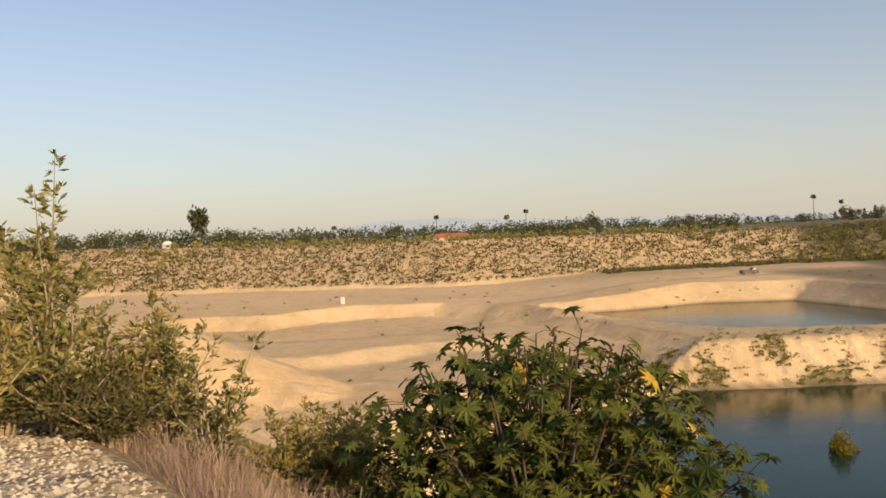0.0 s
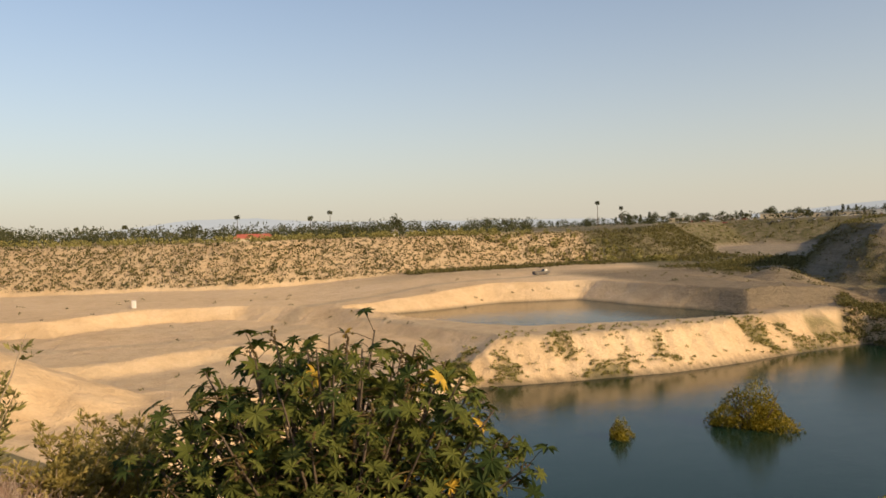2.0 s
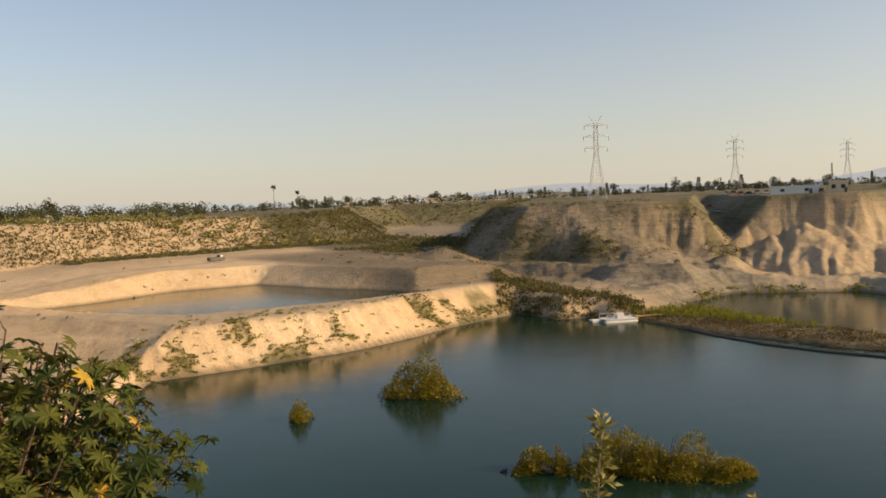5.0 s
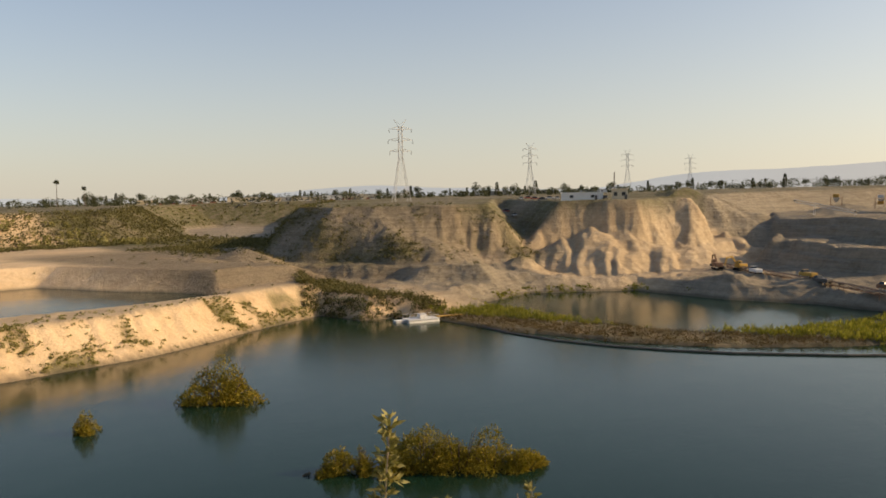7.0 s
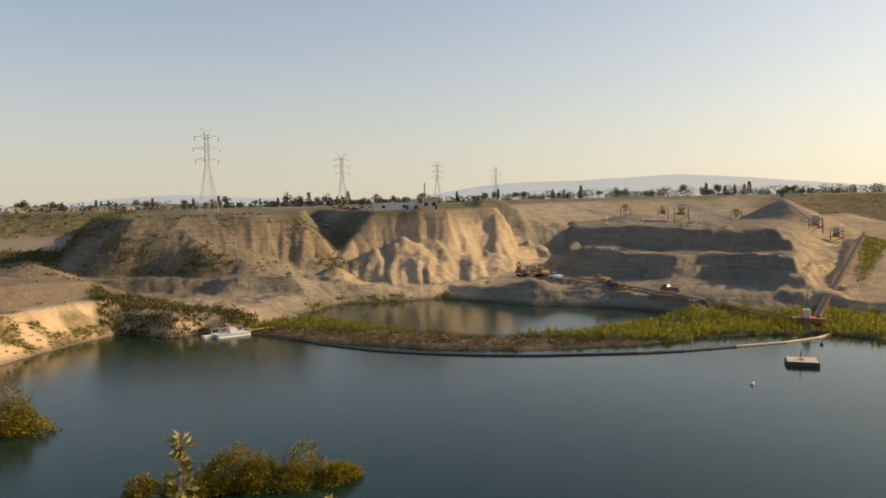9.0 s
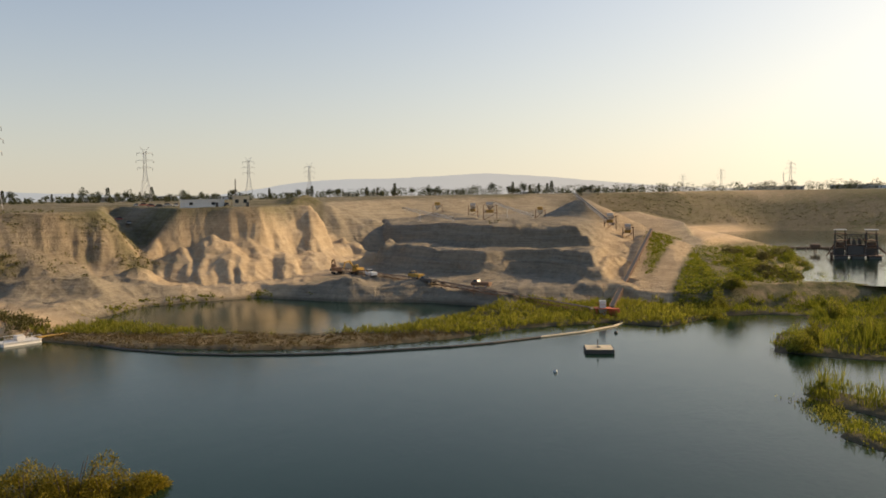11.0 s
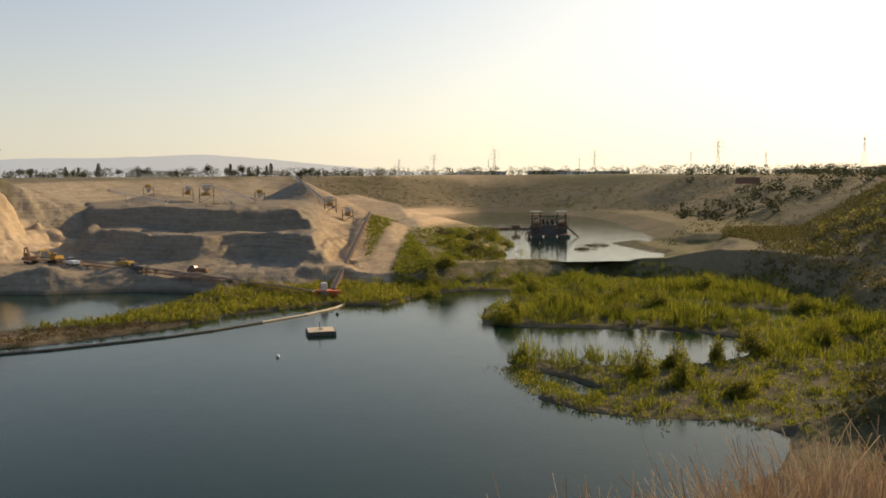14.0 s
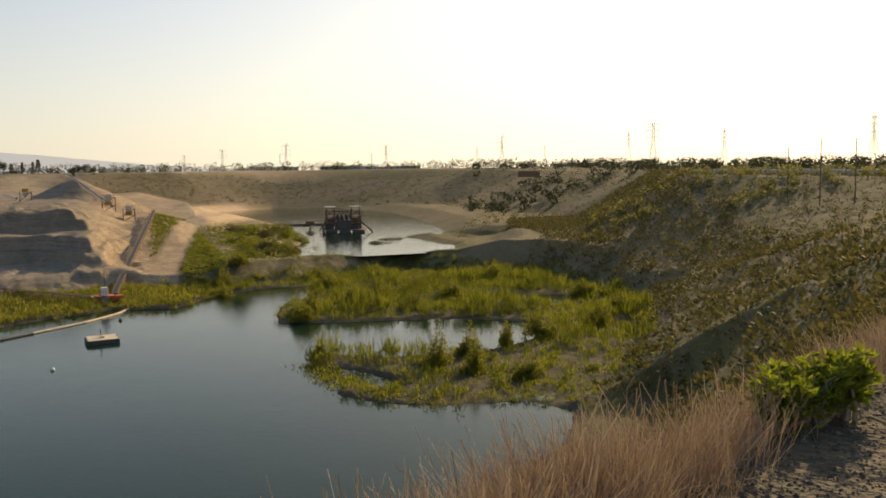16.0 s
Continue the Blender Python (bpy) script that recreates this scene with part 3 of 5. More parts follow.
def box(bm, x0, y0, z0, x1, y1, z1, bev=0.0):
    g = bmesh.ops.create_cube(bm, size=1.0, matrix=Matrix.LocRotScale(((x0 + x1) / 2, (y0 + y1) / 2, (z0 + z1) / 2), None, (x1 - x0, y1 - y0, z1 - z0)))
    if bev:
        es = {e for v in g["verts"] for e in v.link_edges}
        bmesh.ops.bevel(bm, geom=list(es), offset=bev, segments=1, affect="EDGES")
    return bm


def boxed(*a, bev=0.0):
    return box(bmesh.new(), *a, bev)


def tube(bm, pts, radii, sides=6):
    """A tapered round bar along a line of points."""
    pts = [Vector(p) for p in pts]
    rings = []
    for i, p in enumerate(pts):
        d = (pts[min(i + 1, len(pts) - 1)] - pts[max(i - 1, 0)]).normalized()
        u = d.orthogonal().normalized()
        v = d.cross(u)
        r = radii[i] if hasattr(radii, "__len__") else radii
        rings.append([bm.verts.new(p + (u * math.cos(2 * math.pi * k / sides) + v * math.sin(2 * math.pi * k / sides)) * r) for k in range(sides)])
    for a, b in zip(rings, rings[1:]):
        for k in range(sides):
            bm.faces.new((a[k], a[(k + 1) % sides], b[(k + 1) % sides], b[k]))
    bm.faces.new(rings[0][::-1])
    bm.faces.new(rings[-1])
    return bm


def raw(name, verts, faces_n, material, parent=None, smooth=False):
    """A mesh of separate polygons, each with faces_n corners, from one long array."""
    me = bpy.data.meshes.new(name)
    n = len(verts)
    me.vertices.add(n)
    me.vertices.foreach_set("co", np.asarray(verts, np.float32).ravel())
    me.loops.add(n)
    me.loops.foreach_set("vertex_index", np.arange(n, dtype=np.int32))
    me.polygons.add(n // faces_n)
    me.polygons.foreach_set("loop_start", np.arange(0, n, faces_n, dtype=np.int32))
    me.update(calc_edges=True)
    me.validate()
    me.materials.append(material)
    ob = new(name, me)
    if parent:
        ob.parent = parent
    return ob


def unit(v):
    return v / np.maximum(np.linalg.norm(v, axis=-1, keepdims=True), 1e-9)


def leaves(P, way, length, width):
    """Pointed leaves: corner arrays for raw(), four corners each."""
    n = len(P)
    way = unit(way)
    side = unit(np.cross(way, unit(rng.normal(size=(n, 3)))))
    L, W = np.broadcast_to(length, n)[:, None], np.broadcast_to(width, n)[:, None]
    return np.stack([P, P + way * L * 0.5 + side * W * 0.5, P + way * L, P + way * L * 0.5 - side * W * 0.5], 1).reshape(-1, 3)


def lumps(n, size, count, spread=0.62, lift=0.0):
    """Points in a crown of several uneven lumps inside an egg of half-axes size, denser at their skins."""
    size = np.array(size, float)
    c = unit(rng.normal(size=(count, 3))) * rng.uniform(0.15, spread, (count, 1))
    rr = rng.uniform(0.28, 0.5, count)
    k = rng.integers(0, count, n)
    d = unit(rng.normal(size=(n, 3)))
    p = c[k] + d * (rr[k] * rng.uniform(0.55, 1.08, n))[:, None]
    return p * size + [0, 0, lift], d


def crown(name, parent, n, size, count, material, length, width, at=(0, 0, 0), droop=0.0, spread=0.62):
    p, d = lumps(n, size, count, spread)
    ln = rng.uniform(0.6, 1.3, n) * length
    return raw(name, leaves(p + np.array(at), d * 0.7 + rng.normal(size=(n, 3)) * 0.5 - [0, 0, droop], ln, ln * width / length), 4, material, parent)


# ---- bushes and trees ----
def trunk_bm(height_, r, limbs, lean=0.08):
    bm = bmesh.new()
    top = Vector((random.uniform(-lean, lean) * height_, random.uniform(-lean, lean) * height_, height_))
    mid = top * 0.5 + Vector((random.uniform(-lean, lean), random.uniform(-lean, lean), 0)) * height_ * 0.5
    tube(bm, [(0, 0, -0.4), (0, 0, 0), mid, top], [r * 1.25, r, r * 0.75, r * 0.4])
    for _ in range(limbs):
        a, k = random.uniform(0, 6.28), random.uniform(0.45, 0.95)
        s = Vector((0, 0, 0)).lerp(top, k)
        e = s + Vector((math.cos(a), math.sin(a), random.uniform(0.5, 1.1))) * height_ * 0.32
        tube(bm, [s, s.lerp(e, 0.5) + Vector((0, 0, -0.03 * height_)), e], [r * 0.45, r * 0.3, r * 0.12], 5)
    return bm


def tree(kind, x, y, h, w, label, group="", seed=1, dark=M_TREE):
    random.seed(seed)
    z = height(x, y)
    ob = thing(kind, x, y, z, label, "tree", group)
    if kind == "palm_tree":
        bm = tube(bmesh.new(), [(0, 0, -0.3), (0.1, 0, h * 0.4), (0.25, 0.1, h * 0.75), (0.2, 0.1, h)], [0.32, 0.26, 0.2, 0.18])
        part("trunk", bm, M_BARK, ob)
        n = 46
        a, e = rng.uniform(0, 6.28, n), rng.uniform(-0.9, 1.2, n)
        d = np.stack([np.cos(a) * np.cos(e), np.sin(a) * np.cos(e), np.sin(e)], 1)
        p0 = np.tile([0.2, 0.1, h], (n, 1))
        raw("crown", np.concatenate([leaves(p0, d, w * 0.5, w * 0.16), leaves(p0 + d * w * 0.25, d - [0, 0, 0.6], w * 0.35, w * 0.14)]), 4, dark, ob)
    elif kind in ("pine_tree", "cypress_tree"):
        part("trunk", trunk_bm(h * 0.8, 0.02 * h, 4, 0.02), M_BARK, ob)
        n = 520
        k = rng.uniform(0.08, 1.0, n) ** 0.8
        a = rng.uniform(0, 6.28, n)
        tiers = 1 + 0.35 * np.sin(k * 38 + seed)
        rad_ = w * 0.5 * (1 - k) ** 0.75 * tiers * rng.uniform(0.4, 1.05, n)
        p = np.stack([rad_ * np.cos(a), rad_ * np.sin(a), k * h], 1)
        d = np.stack([np.cos(a), np.sin(a), rng.uniform(-0.5, 0.5, n)], 1)
        raw("crown", leaves(p, d, h * 0.10, h * 0.045), 4, dark, ob)
    else:
        part("trunk", trunk_bm(h * 0.6, 0.025 * h, 6), M_BARK, ob)
        c = crown("crown", ob, 620, (w * 0.55, w * 0.55, h * 0.42), 11, dark, h * 0.085, h * 0.045, (0, 0, h * 0.62), 0.3, 0.75)
    return ob


def polar(a, r):
    return math.sin(radians(a)) * r, math.cos(radians(a)) * r


# single trees that stand out of the far tree line: kind, bearing, range, height, width
FAR_TREES = [("broadleaf_tree", -16.5, 430, 25, 11), ("broadleaf_tree", 10.6, 560, 14.5, 12), ("palm_tree", 5.9, 640, 19, 4.2), ("palm_tree", 4.55, 600, 14, 4.5), ("palm_tree", -0.4, 600, 16, 4.2),
             ("palm_tree", -7.6, 600, 11, 4), ("palm_tree", -10.5, 620, 10, 4), ("palm_tree", 24.6, 700, 20, 4.2), ("palm_tree", 26.2, 700, 15, 4), ("broadleaf_tree", -3.2, 520, 11, 8), ("broadleaf_tree", -20.5, 440, 9, 9), ("broadleaf_tree", -22.8, 440, 8, 8)]
LABELS = {"broadleaf_tree": "dark green broadleaf tree on the far rim", "palm_tree": "slender fan palm above the far trees", "pine_tree": "dark pine tree in the far tree line", "cypress_tree": "tall narrow dark cypress in the distance"}
for i, (kind, a, r, h, w) in enumerate(FAR_TREES):
    tree(kind, *polar(a, r), h, w, LABELS[kind], "trees of the far rim", i + 3)
random.seed(5)
a = 17.0
while a < 88:
    r = random.uniform(700, 820)
    kind = random.choice(("pine_tree", "cypress_tree", "broadleaf_tree", "broadleaf_tree"))
    h = random.uniform(6, 12)
    tree(kind, *polar(a, r), h, h * {"pine_tree": 0.36, "cypress_tree": 0.24, "broadleaf_tree": 0.85}[kind], LABELS[kind], "trees of the far rim", int(a * 10))
    a += random.choice((0.3, 0.45, 0.6, 1.2, 2.0))


def far_woods(name, bands, n, material, label, leaf=1.6):
    """Belts of far trees: bearing from, to, range from, to, height."""
    allp, alld = [], []
    for a0, a1, r0, r1, h in bands:
        m = max(4, int((a1 - a0) * 6))
        aa, rr = np.radians(rng.uniform(a0, a1, m)), rng.uniform(r0, r1, m)
        x, y = rr * np.sin(aa), rr * np.cos(aa)
        z = heights(x, y)[0]
        hh = h * rng.uniform(0.45, 1.15, m)
        k = rng.integers(0, m, int(n * (a1 - a0)))
        d = unit(rng.normal(size=(len(k), 3)))
        s = np.stack([hh * 0.55, hh * 0.55, hh * 0.5], 1)[k]
        p = np.stack([x, y, z + hh * 0.48], 1)[k] + d * s * rng.uniform(0.5, 1.0, (len(k), 1))
        allp.append(p)
        alld.append(d)
    p, d = np.concatenate(allp), np.concatenate(alld)
    L = rng.uniform(0.6, 1.3, len(p)) * leaf
    return tagged(raw(name, leaves(p, d + rng.normal(size=p.shape) * 0.6, L, L * 0.6), 4, material), label, "trees", kind="stuff")


far_woods("far_woods", [(-34, 10, 430, 520, 9.5), (4, 20, 470, 600, 9.5), (-34, 20, 600, 700, 10), (18, 48, 690, 790, 7), (44, 66, 640, 760, 5), (66, 92, 800, 950, 9), (88, 125, 860, 1050, 10), (112, 150, 440, 560, 6.0), (112, 150, 640, 760, 9)], 460, M_TREE, "dark hazy belt of trees along the horizon", 1.25)
far_woods("rim_hedge", [(-34, 30, 392, 420, 3.0), (120, 145, 250, 330, 3.2)], 260, M_OLIVE, "low olive scrub along the rim of the pit", 1.0)


def scatter(n, box_, keep):
    """Random places on the ground in a box, where keep(x, y, z, masks, rim) is likely."""
    x, y = rng.uniform(box_[0], box_[1], n), rng.uniform(box_[2], box_[3], n)
    z, m, rim = heights(x, y)
    k = rng.uniform(0, 1, n) < keep(x, y, z, m, rim)
    return x[k], y[k], z[k]


def shrubs(name, x, y, z, size, per, material, label, leaf, tall=1.0, category="shrubs", vary=None):
    """Many low shrubs in one mesh: size per shrub, per leaves each."""
    m = len(x)
    s = size * rng.uniform(0.5, 1.35, m) * (1.0 if vary is None else vary)
    k = np.repeat(np.arange(m), per)
    d = unit(rng.normal(size=(len(k), 3)))
    d[:, 2] = np.abs(d[:, 2])
    p = np.stack([x, y, z], 1)[k] + d * s[k][:, None] * [0.5, 0.5, 0.5 * tall] * rng.uniform(0.35, 1.05, (len(k), 1))
    L = rng.uniform(0.6, 1.3, len(k)) * leaf
    return tagged(raw(name, leaves(p, d + rng.normal(size=p.shape) * 0.45, L, L * 0.55), 4, material), label, category, kind="stuff")


fx, fy, fz = scatter(72000, (-240, 250, 285, 435), lambda x, y, z, m, rim: (z > 10.2 + 1.0 * step(x, 0, 80) * 2) * (rim < 0) * (0.50 + 0.4 * vnoise(x / 14, y / 14, 5)) * (rim > -48))
shrubs("slope_scrub", fx, fy, fz, 1.6, 6, M_SHRUB, "dark dry shrubs dotted over the pale far slope", 0.8, 0.9)
ex, ey, ez = scatter(1800, (-120, 160, 130, 300), lambda x, y, z, m, rim: 0.03 + 0.25 * (np.abs(z - 8) < 1.2) * (vnoise(x / 9, y / 9, 3) > 0.62))
shrubs("edge_weeds", ex, ey, ez, 1.0, 14, M_SHRUB, "small dry weeds along the edges of the sand floor", 0.45)
mx, my, mz = scatter(15000, (160, 275, 140, 300), lambda x, y, z, m, rim: (0.06 + 0.94 * m["veg"]) * (rim < 2) * (z > 9.5) * (x - y * 0.5 < 172))
shrubs("mound_scrub", mx, my, mz, 1.9, 13, M_SHRUB, "olive scrub covering the side of the mound", 0.58)
rx, ry, rz = scatter(30000, (20, 340, -240, -20), lambda x, y, z, m, rim: (z > 1.5) * (0.5 + 0.5 * vnoise(x / 14, y / 14, 9)) * (rim < 1) * (np.arctan2(x, y) > 1.78) * (np.hypot(x, y) > 60) * (sdf(x, y, FAR_LAKE) > 30))
shrubs("hillside_scrub", rx, ry, rz, 2.6, 11, M_SHRUB, "dark scrub over the shaded hillside", 0.75)
rx, ry, rz = scatter(12000, (300, 780, -290, 60), lambda x, y, z, m, rim: 0.45 * (rim < 1) * (rim > -85) * (sdf(x, y, FAR_LAKE) > 10))
shrubs("far_bank_scrub", rx, ry, rz, 3.0, 10, M_SHRUB, "dull olive scrub on the bank beyond the far lake", 0.7, 0.7)
rx, ry, rz = scatter(12000, (5, 75, -80, 0), lambda x, y, z, m, rim: (z > 0.6) * (rim < -2) * (np.hypot(x, y) <= 70) * 0.6)
shrubs("bank_scrub", rx, ry, rz, 1.7, 22, M_SHRUB, "dry scrub on the steep bank under the lip", 0.34)
bx, by, bz = scatter(6000, (190, 480, 290, 640), lambda x, y, z, m, rim: 0.7 * m["veg"] * (rim < 3))
shrubs("bench_scrub", bx, by, bz, 2.2, 10, M_SHRUB, "dark green scrub on the far benches", 1.2)
kx, ky, kz = scatter(9000, (36, 150, 136, 166), lambda x, y, z, m, rim: (z > 0.3) * (z < 9.0) * (0.04 + 0.75 * (m["veg"] > 0.08)))
shrubs("bank_weeds", kx, ky, kz, 0.9, 22, M_OLIVE, "green weeds in patches on the sandy bank", 0.35, 0.7)


# ---- reeds and willows at the water ----
def reed_bed(name, x, y, z, h, per, material, label, width=0.10):
    m = len(x)
    k = np.repeat(np.arange(m), per)
    hh = (h * rng.uniform(0.5, 1.25, m))[k] * rng.uniform(0.6, 1.15, len(k))
    p = np.stack([x, y, z - 0.1], 1)[k] + rng.normal(size=(len(k), 3)) * [0.45, 0.45, 0.0]
    p[:, 2] += rng.uniform(0, 0.55, len(k)) * hh
    d = rng.normal(size=(len(k), 3)) * 0.2 + [0, 0, 1]
    return tagged(raw(name, leaves(p, d, hh * 0.55, width * 3), 4, material), label, "reeds", kind="stuff")


qx, qy, qz = scatter(9000, (80, 260, -115, 0), lambda x, y, z, m, rim: (sdf(x, y, MARSH) < 3) * (z > -0.05) * (sdf(x, y, PUDDLE) > 1) * 0.9)
tall = 0.35 + 1.9 * vnoise(qx / 9, qy / 9, 77) ** 2.5 * step(qx, 100, 135) + 0.5 * vnoise(qx / 3, qy / 3, 78)
reed_bed("marsh_reeds", qx, qy, qz, 2.1 * tall, 28, M_MARSH, "bright green reeds and willow shoots standing in the shallows", 0.04)
wx_, wy_, wz_ = scatter(2600, (225, 430, -125, -10), lambda x, y, z, m, rim: (sdf(x, y, WILLOWS) < 0) * (z > 5.0) * 0.7 * (y > -72) * (np.abs(sdf(x, y, [(208, -1), (300, -9), (420, -20)])) > 5.5))
shrubs("willow_thicket", wx_, wy_, wz_, 4.4, 34, M_MARSH, "olive-green willow thicket beside the far lake", 0.5, 1.2, "thicket", 0.15 + 2.0 * vnoise(wx_ / 11, wy_ / 11, 41) ** 2)
sx, sy, sz = scatter(14000, (140, 235, -30, 150), lambda x, y, z, m, rim: (sdf(x, y, BERM) < 2.0) * (z > -0.25) * (z < 2.2))
reed_bed("berm_reeds", sx[sx + sy * 0.2 > 186], sy[sx + sy * 0.2 > 186], sz[sx + sy * 0.2 > 186], 1.7, 16, M_REED, "green reeds on the low berm between lake and pond", 0.06)
shrubs("berm_scrub", sx[sx + sy * 0.2 <= 186], sy[sx + sy * 0.2 <= 186], sz[sx + sy * 0.2 <= 186], 1.7, 24, M_RUST, "rusty brown scrub on the low berm", 0.26, 1.0)
dx_, dy_, dz_ = scatter(1500, (138, 178, 136, 196), lambda x, y, z, m, rim: (z > -0.2) * (sdf(x, y, [(141, 168), (143, 147), (150, 143), (160, 134), (166, 138), (160, 156), (168, 182), (160, 192), (150, 182)]) < 0))
shrubs("landing_bushes", dx_, dy_, dz_, 2.2, 34, M_SHRUB, "dark olive bushes round the landing", 0.55, 1.2)
px_, py_, pz_ = scatter(2500, (180, 250, 100, 160), lambda x, y, z, m, rim: (np.abs(sdf(x, y, POND) - 0.8) < 1.6) * (vnoise(x / 10, y / 10, 4) > 0.45))
reed_bed("pond_edge_reeds", px_, py_, pz_, 1.1, 12, M_REED, "short green reeds at the edge of the pond", 0.12)
fringe = np.linspace(0, 1, 900)
tx, ty = 130 - 31 * fringe + rng.normal(size=900) * 2.2, -25 - 12 * fringe ** 3 + rng.normal(size=900) * 1.6
reed_bed("drowned_reeds", tx, ty, np.zeros(900), 0.7, 3, M_REED, "sparse reed tips standing out of the water", 0.07)


def bush(name, x, y, w, d, h, n, material, leaf, label, group="", lumps_=9, turn=0.0, z=None, tint=None):
    ob = thing(name, x, y, height(x, y) if z is None else z, label, "bush", group, turn)
    bm = bmesh.new()
    for _ in range(9):
        a_, r_ = random.uniform(0, 6.28), random.uniform(0.2, 0.8)
        e = Vector((math.cos(a_) * w * 0.5 * r_, math.sin(a_) * d * 0.5 * r_, h * random.uniform(0.45, 0.8)))
        tube(bm, [(e.x * 0.25, e.y * 0.25, -0.5), (e.x * 0.6, e.y * 0.6, h * 0.25), e], [0.012 * h + 0.01, 0.009 * h + 0.008, 0.004 * h + 0.004], 5)
    tagged(part("stem_cluster", bm, M_BARK, ob), kind="stuff")
    p, dd = lumps(int(n * 1.5), (w * 0.66, d * 0.66, h * 0.95), lumps_, 0.8)
    p[:, 2], dd[:, 2] = np.abs(p[:, 2]) * np.clip(1.1 - 1.0 * np.hypot(p[:, 0] / w, p[:, 1] / d), 0.15, 1), np.abs(dd[:, 2])
    ln = rng.uniform(0.6, 1.3, len(p)) * leaf
    raw("foliage", leaves(p, dd * 0.7 + rng.normal(size=p.shape) * 0.5, ln, ln * 0.36), 4, material, ob)
    return ob


random.seed(11)
G = "willow bushes standing in the lake"
bush("willow_bush", 50.3, 105.0, 3.6, 3.2, 3.2, 1500, M_WILLOW, 0.36, "small olive-gold willow bush standing in the lake", G, 9, z=-0.3)
bush("willow_bush", 71.0, 104.0, 9.6, 7.5, 8.0, 5200, M_WILLOW, 0.5, "olive-gold willow bush standing in the lake", G, 13, -35, z=-0.4)
for k, (bx0, by0, w, h) in enumerate(((60.5, 66.5, 3.4, 2.7), (61.8, 64.2, 1.8, 3.6), (64.5, 62.0, 4.0, 3.8), (67.3, 60.0, 6.0, 5.3), (70.0, 57.0, 6.4, 4.9), (72.3, 54.0, 5.4, 3.6), (74.2, 51.0, 4.4, 2.4))):
    bush("willow_bush", bx0, by0, w * 1.35, w * 1.2, h * 1.25, int(700 * w), M_WILLOW, 0.36, "olive and rust willow bush in the drowned thicket", G, 7, z=-0.35)
bush("dead_bush", 57.8, 68.5, 0.9, 0.9, 0.9, 90, M_RUST, 0.2, "small dark dead bush in the water", "", 3, z=-0.1)
bush("willow_bush", 133.5, -26.5, 3.2, 3.0, 2.4, 700, M_SHRUB, 0.4, "round dark bush at the tip of the spit", "", 5, z=-0.1)
for bx0, by0, w, h in ((118, -42, 5, 6.0), (113, -46, 4, 4.6), (123, -49, 4.5, 4.6), (106, -52, 5, 3.6), (131, -66, 6, 6.0), (127, -58, 4, 4.2), (168, -30, 7, 3.6), (176, -33, 7, 5.2), (182, -45, 9, 5.5), (190, -52, 9, 5.6), (172, -56, 7, 4.2), (186, -70, 9, 5), (200, -66, 9, 5), (214, -45, 8, 4.5), (172, -98, 9, 4.5), (150, -95, 9, 4.5), (140, -84, 8, 4), (206, -90, 9, 4.5), (228, -20, 7, 5), (238, -24, 7, 4), (214, -18, 6, 4.2)):
    bush("willow_bush", bx0, by0, w * 0.8, w * 0.8, h * 1.25, int(300 * w), M_REED, 0.45, "yellow-green willow bush at the marshy shore", "willow bushes of the marsh", 9)
random.seed(19)
for k in range(34):
    u = random.random()
    bx0, by0 = 236 + 150 * u, -22 - 30 * random.random() - 14 * u
    w = random.uniform(4.5, 8.5)
    bush("willow_bush", bx0, by0, w, w, w * random.uniform(0.5, 0.85), int(150 * w), random.choice((M_REED, M_MARSH, M_SHRUB)), 0.55, "rounded olive willow bush in the thicket beside the far lake", "willow bushes of the marsh", 7)
for ix, iy, w in ((297, -82, 7), (312, -92, 8)):
    bush("reed_islet", ix, iy, 4, w * 1.6, 1.3, 500, M_SHRUB, 0.5, "low dark weedy islet in the far lake", "islets", 6, z=4.8)


# ---- plants beside the camera ----
def castor_leaf(bm, m, size):
    """A hand-shaped leaf of eight pointed lobes, cupped."""
    lobes = 8
    c = bm.verts.new(m @ Vector((0, 0, 0)))
    ring = []
    for i in range(lobes):
        a_ = -2.5 + 5.0 * i / (lobes - 1)
        ln = size * (1.0 - 0.30 * abs(a_) / 2.5)
        for da, k, z_ in ((-0.24, 0.62, 0.03), (0.0, 1.0, -0.12), (0.24, 0.62, 0.03)):
            ring.append(bm.verts.new(m @ Vector((math.cos(a_ + da) * ln * k, math.sin(a_ + da) * ln * k, size * z_))))
        if i < lobes - 1:
            am = a_ + 2.5 / (lobes - 1)
            ring.append(bm.verts.new(m @ Vector((math.cos(am) * ln * 0.46, math.sin(am) * ln * 0.46, size * 0.06))))
    for p_, q_ in zip(ring, ring[1:]):
        bm.faces.new((c, p_, q_))
    return bm


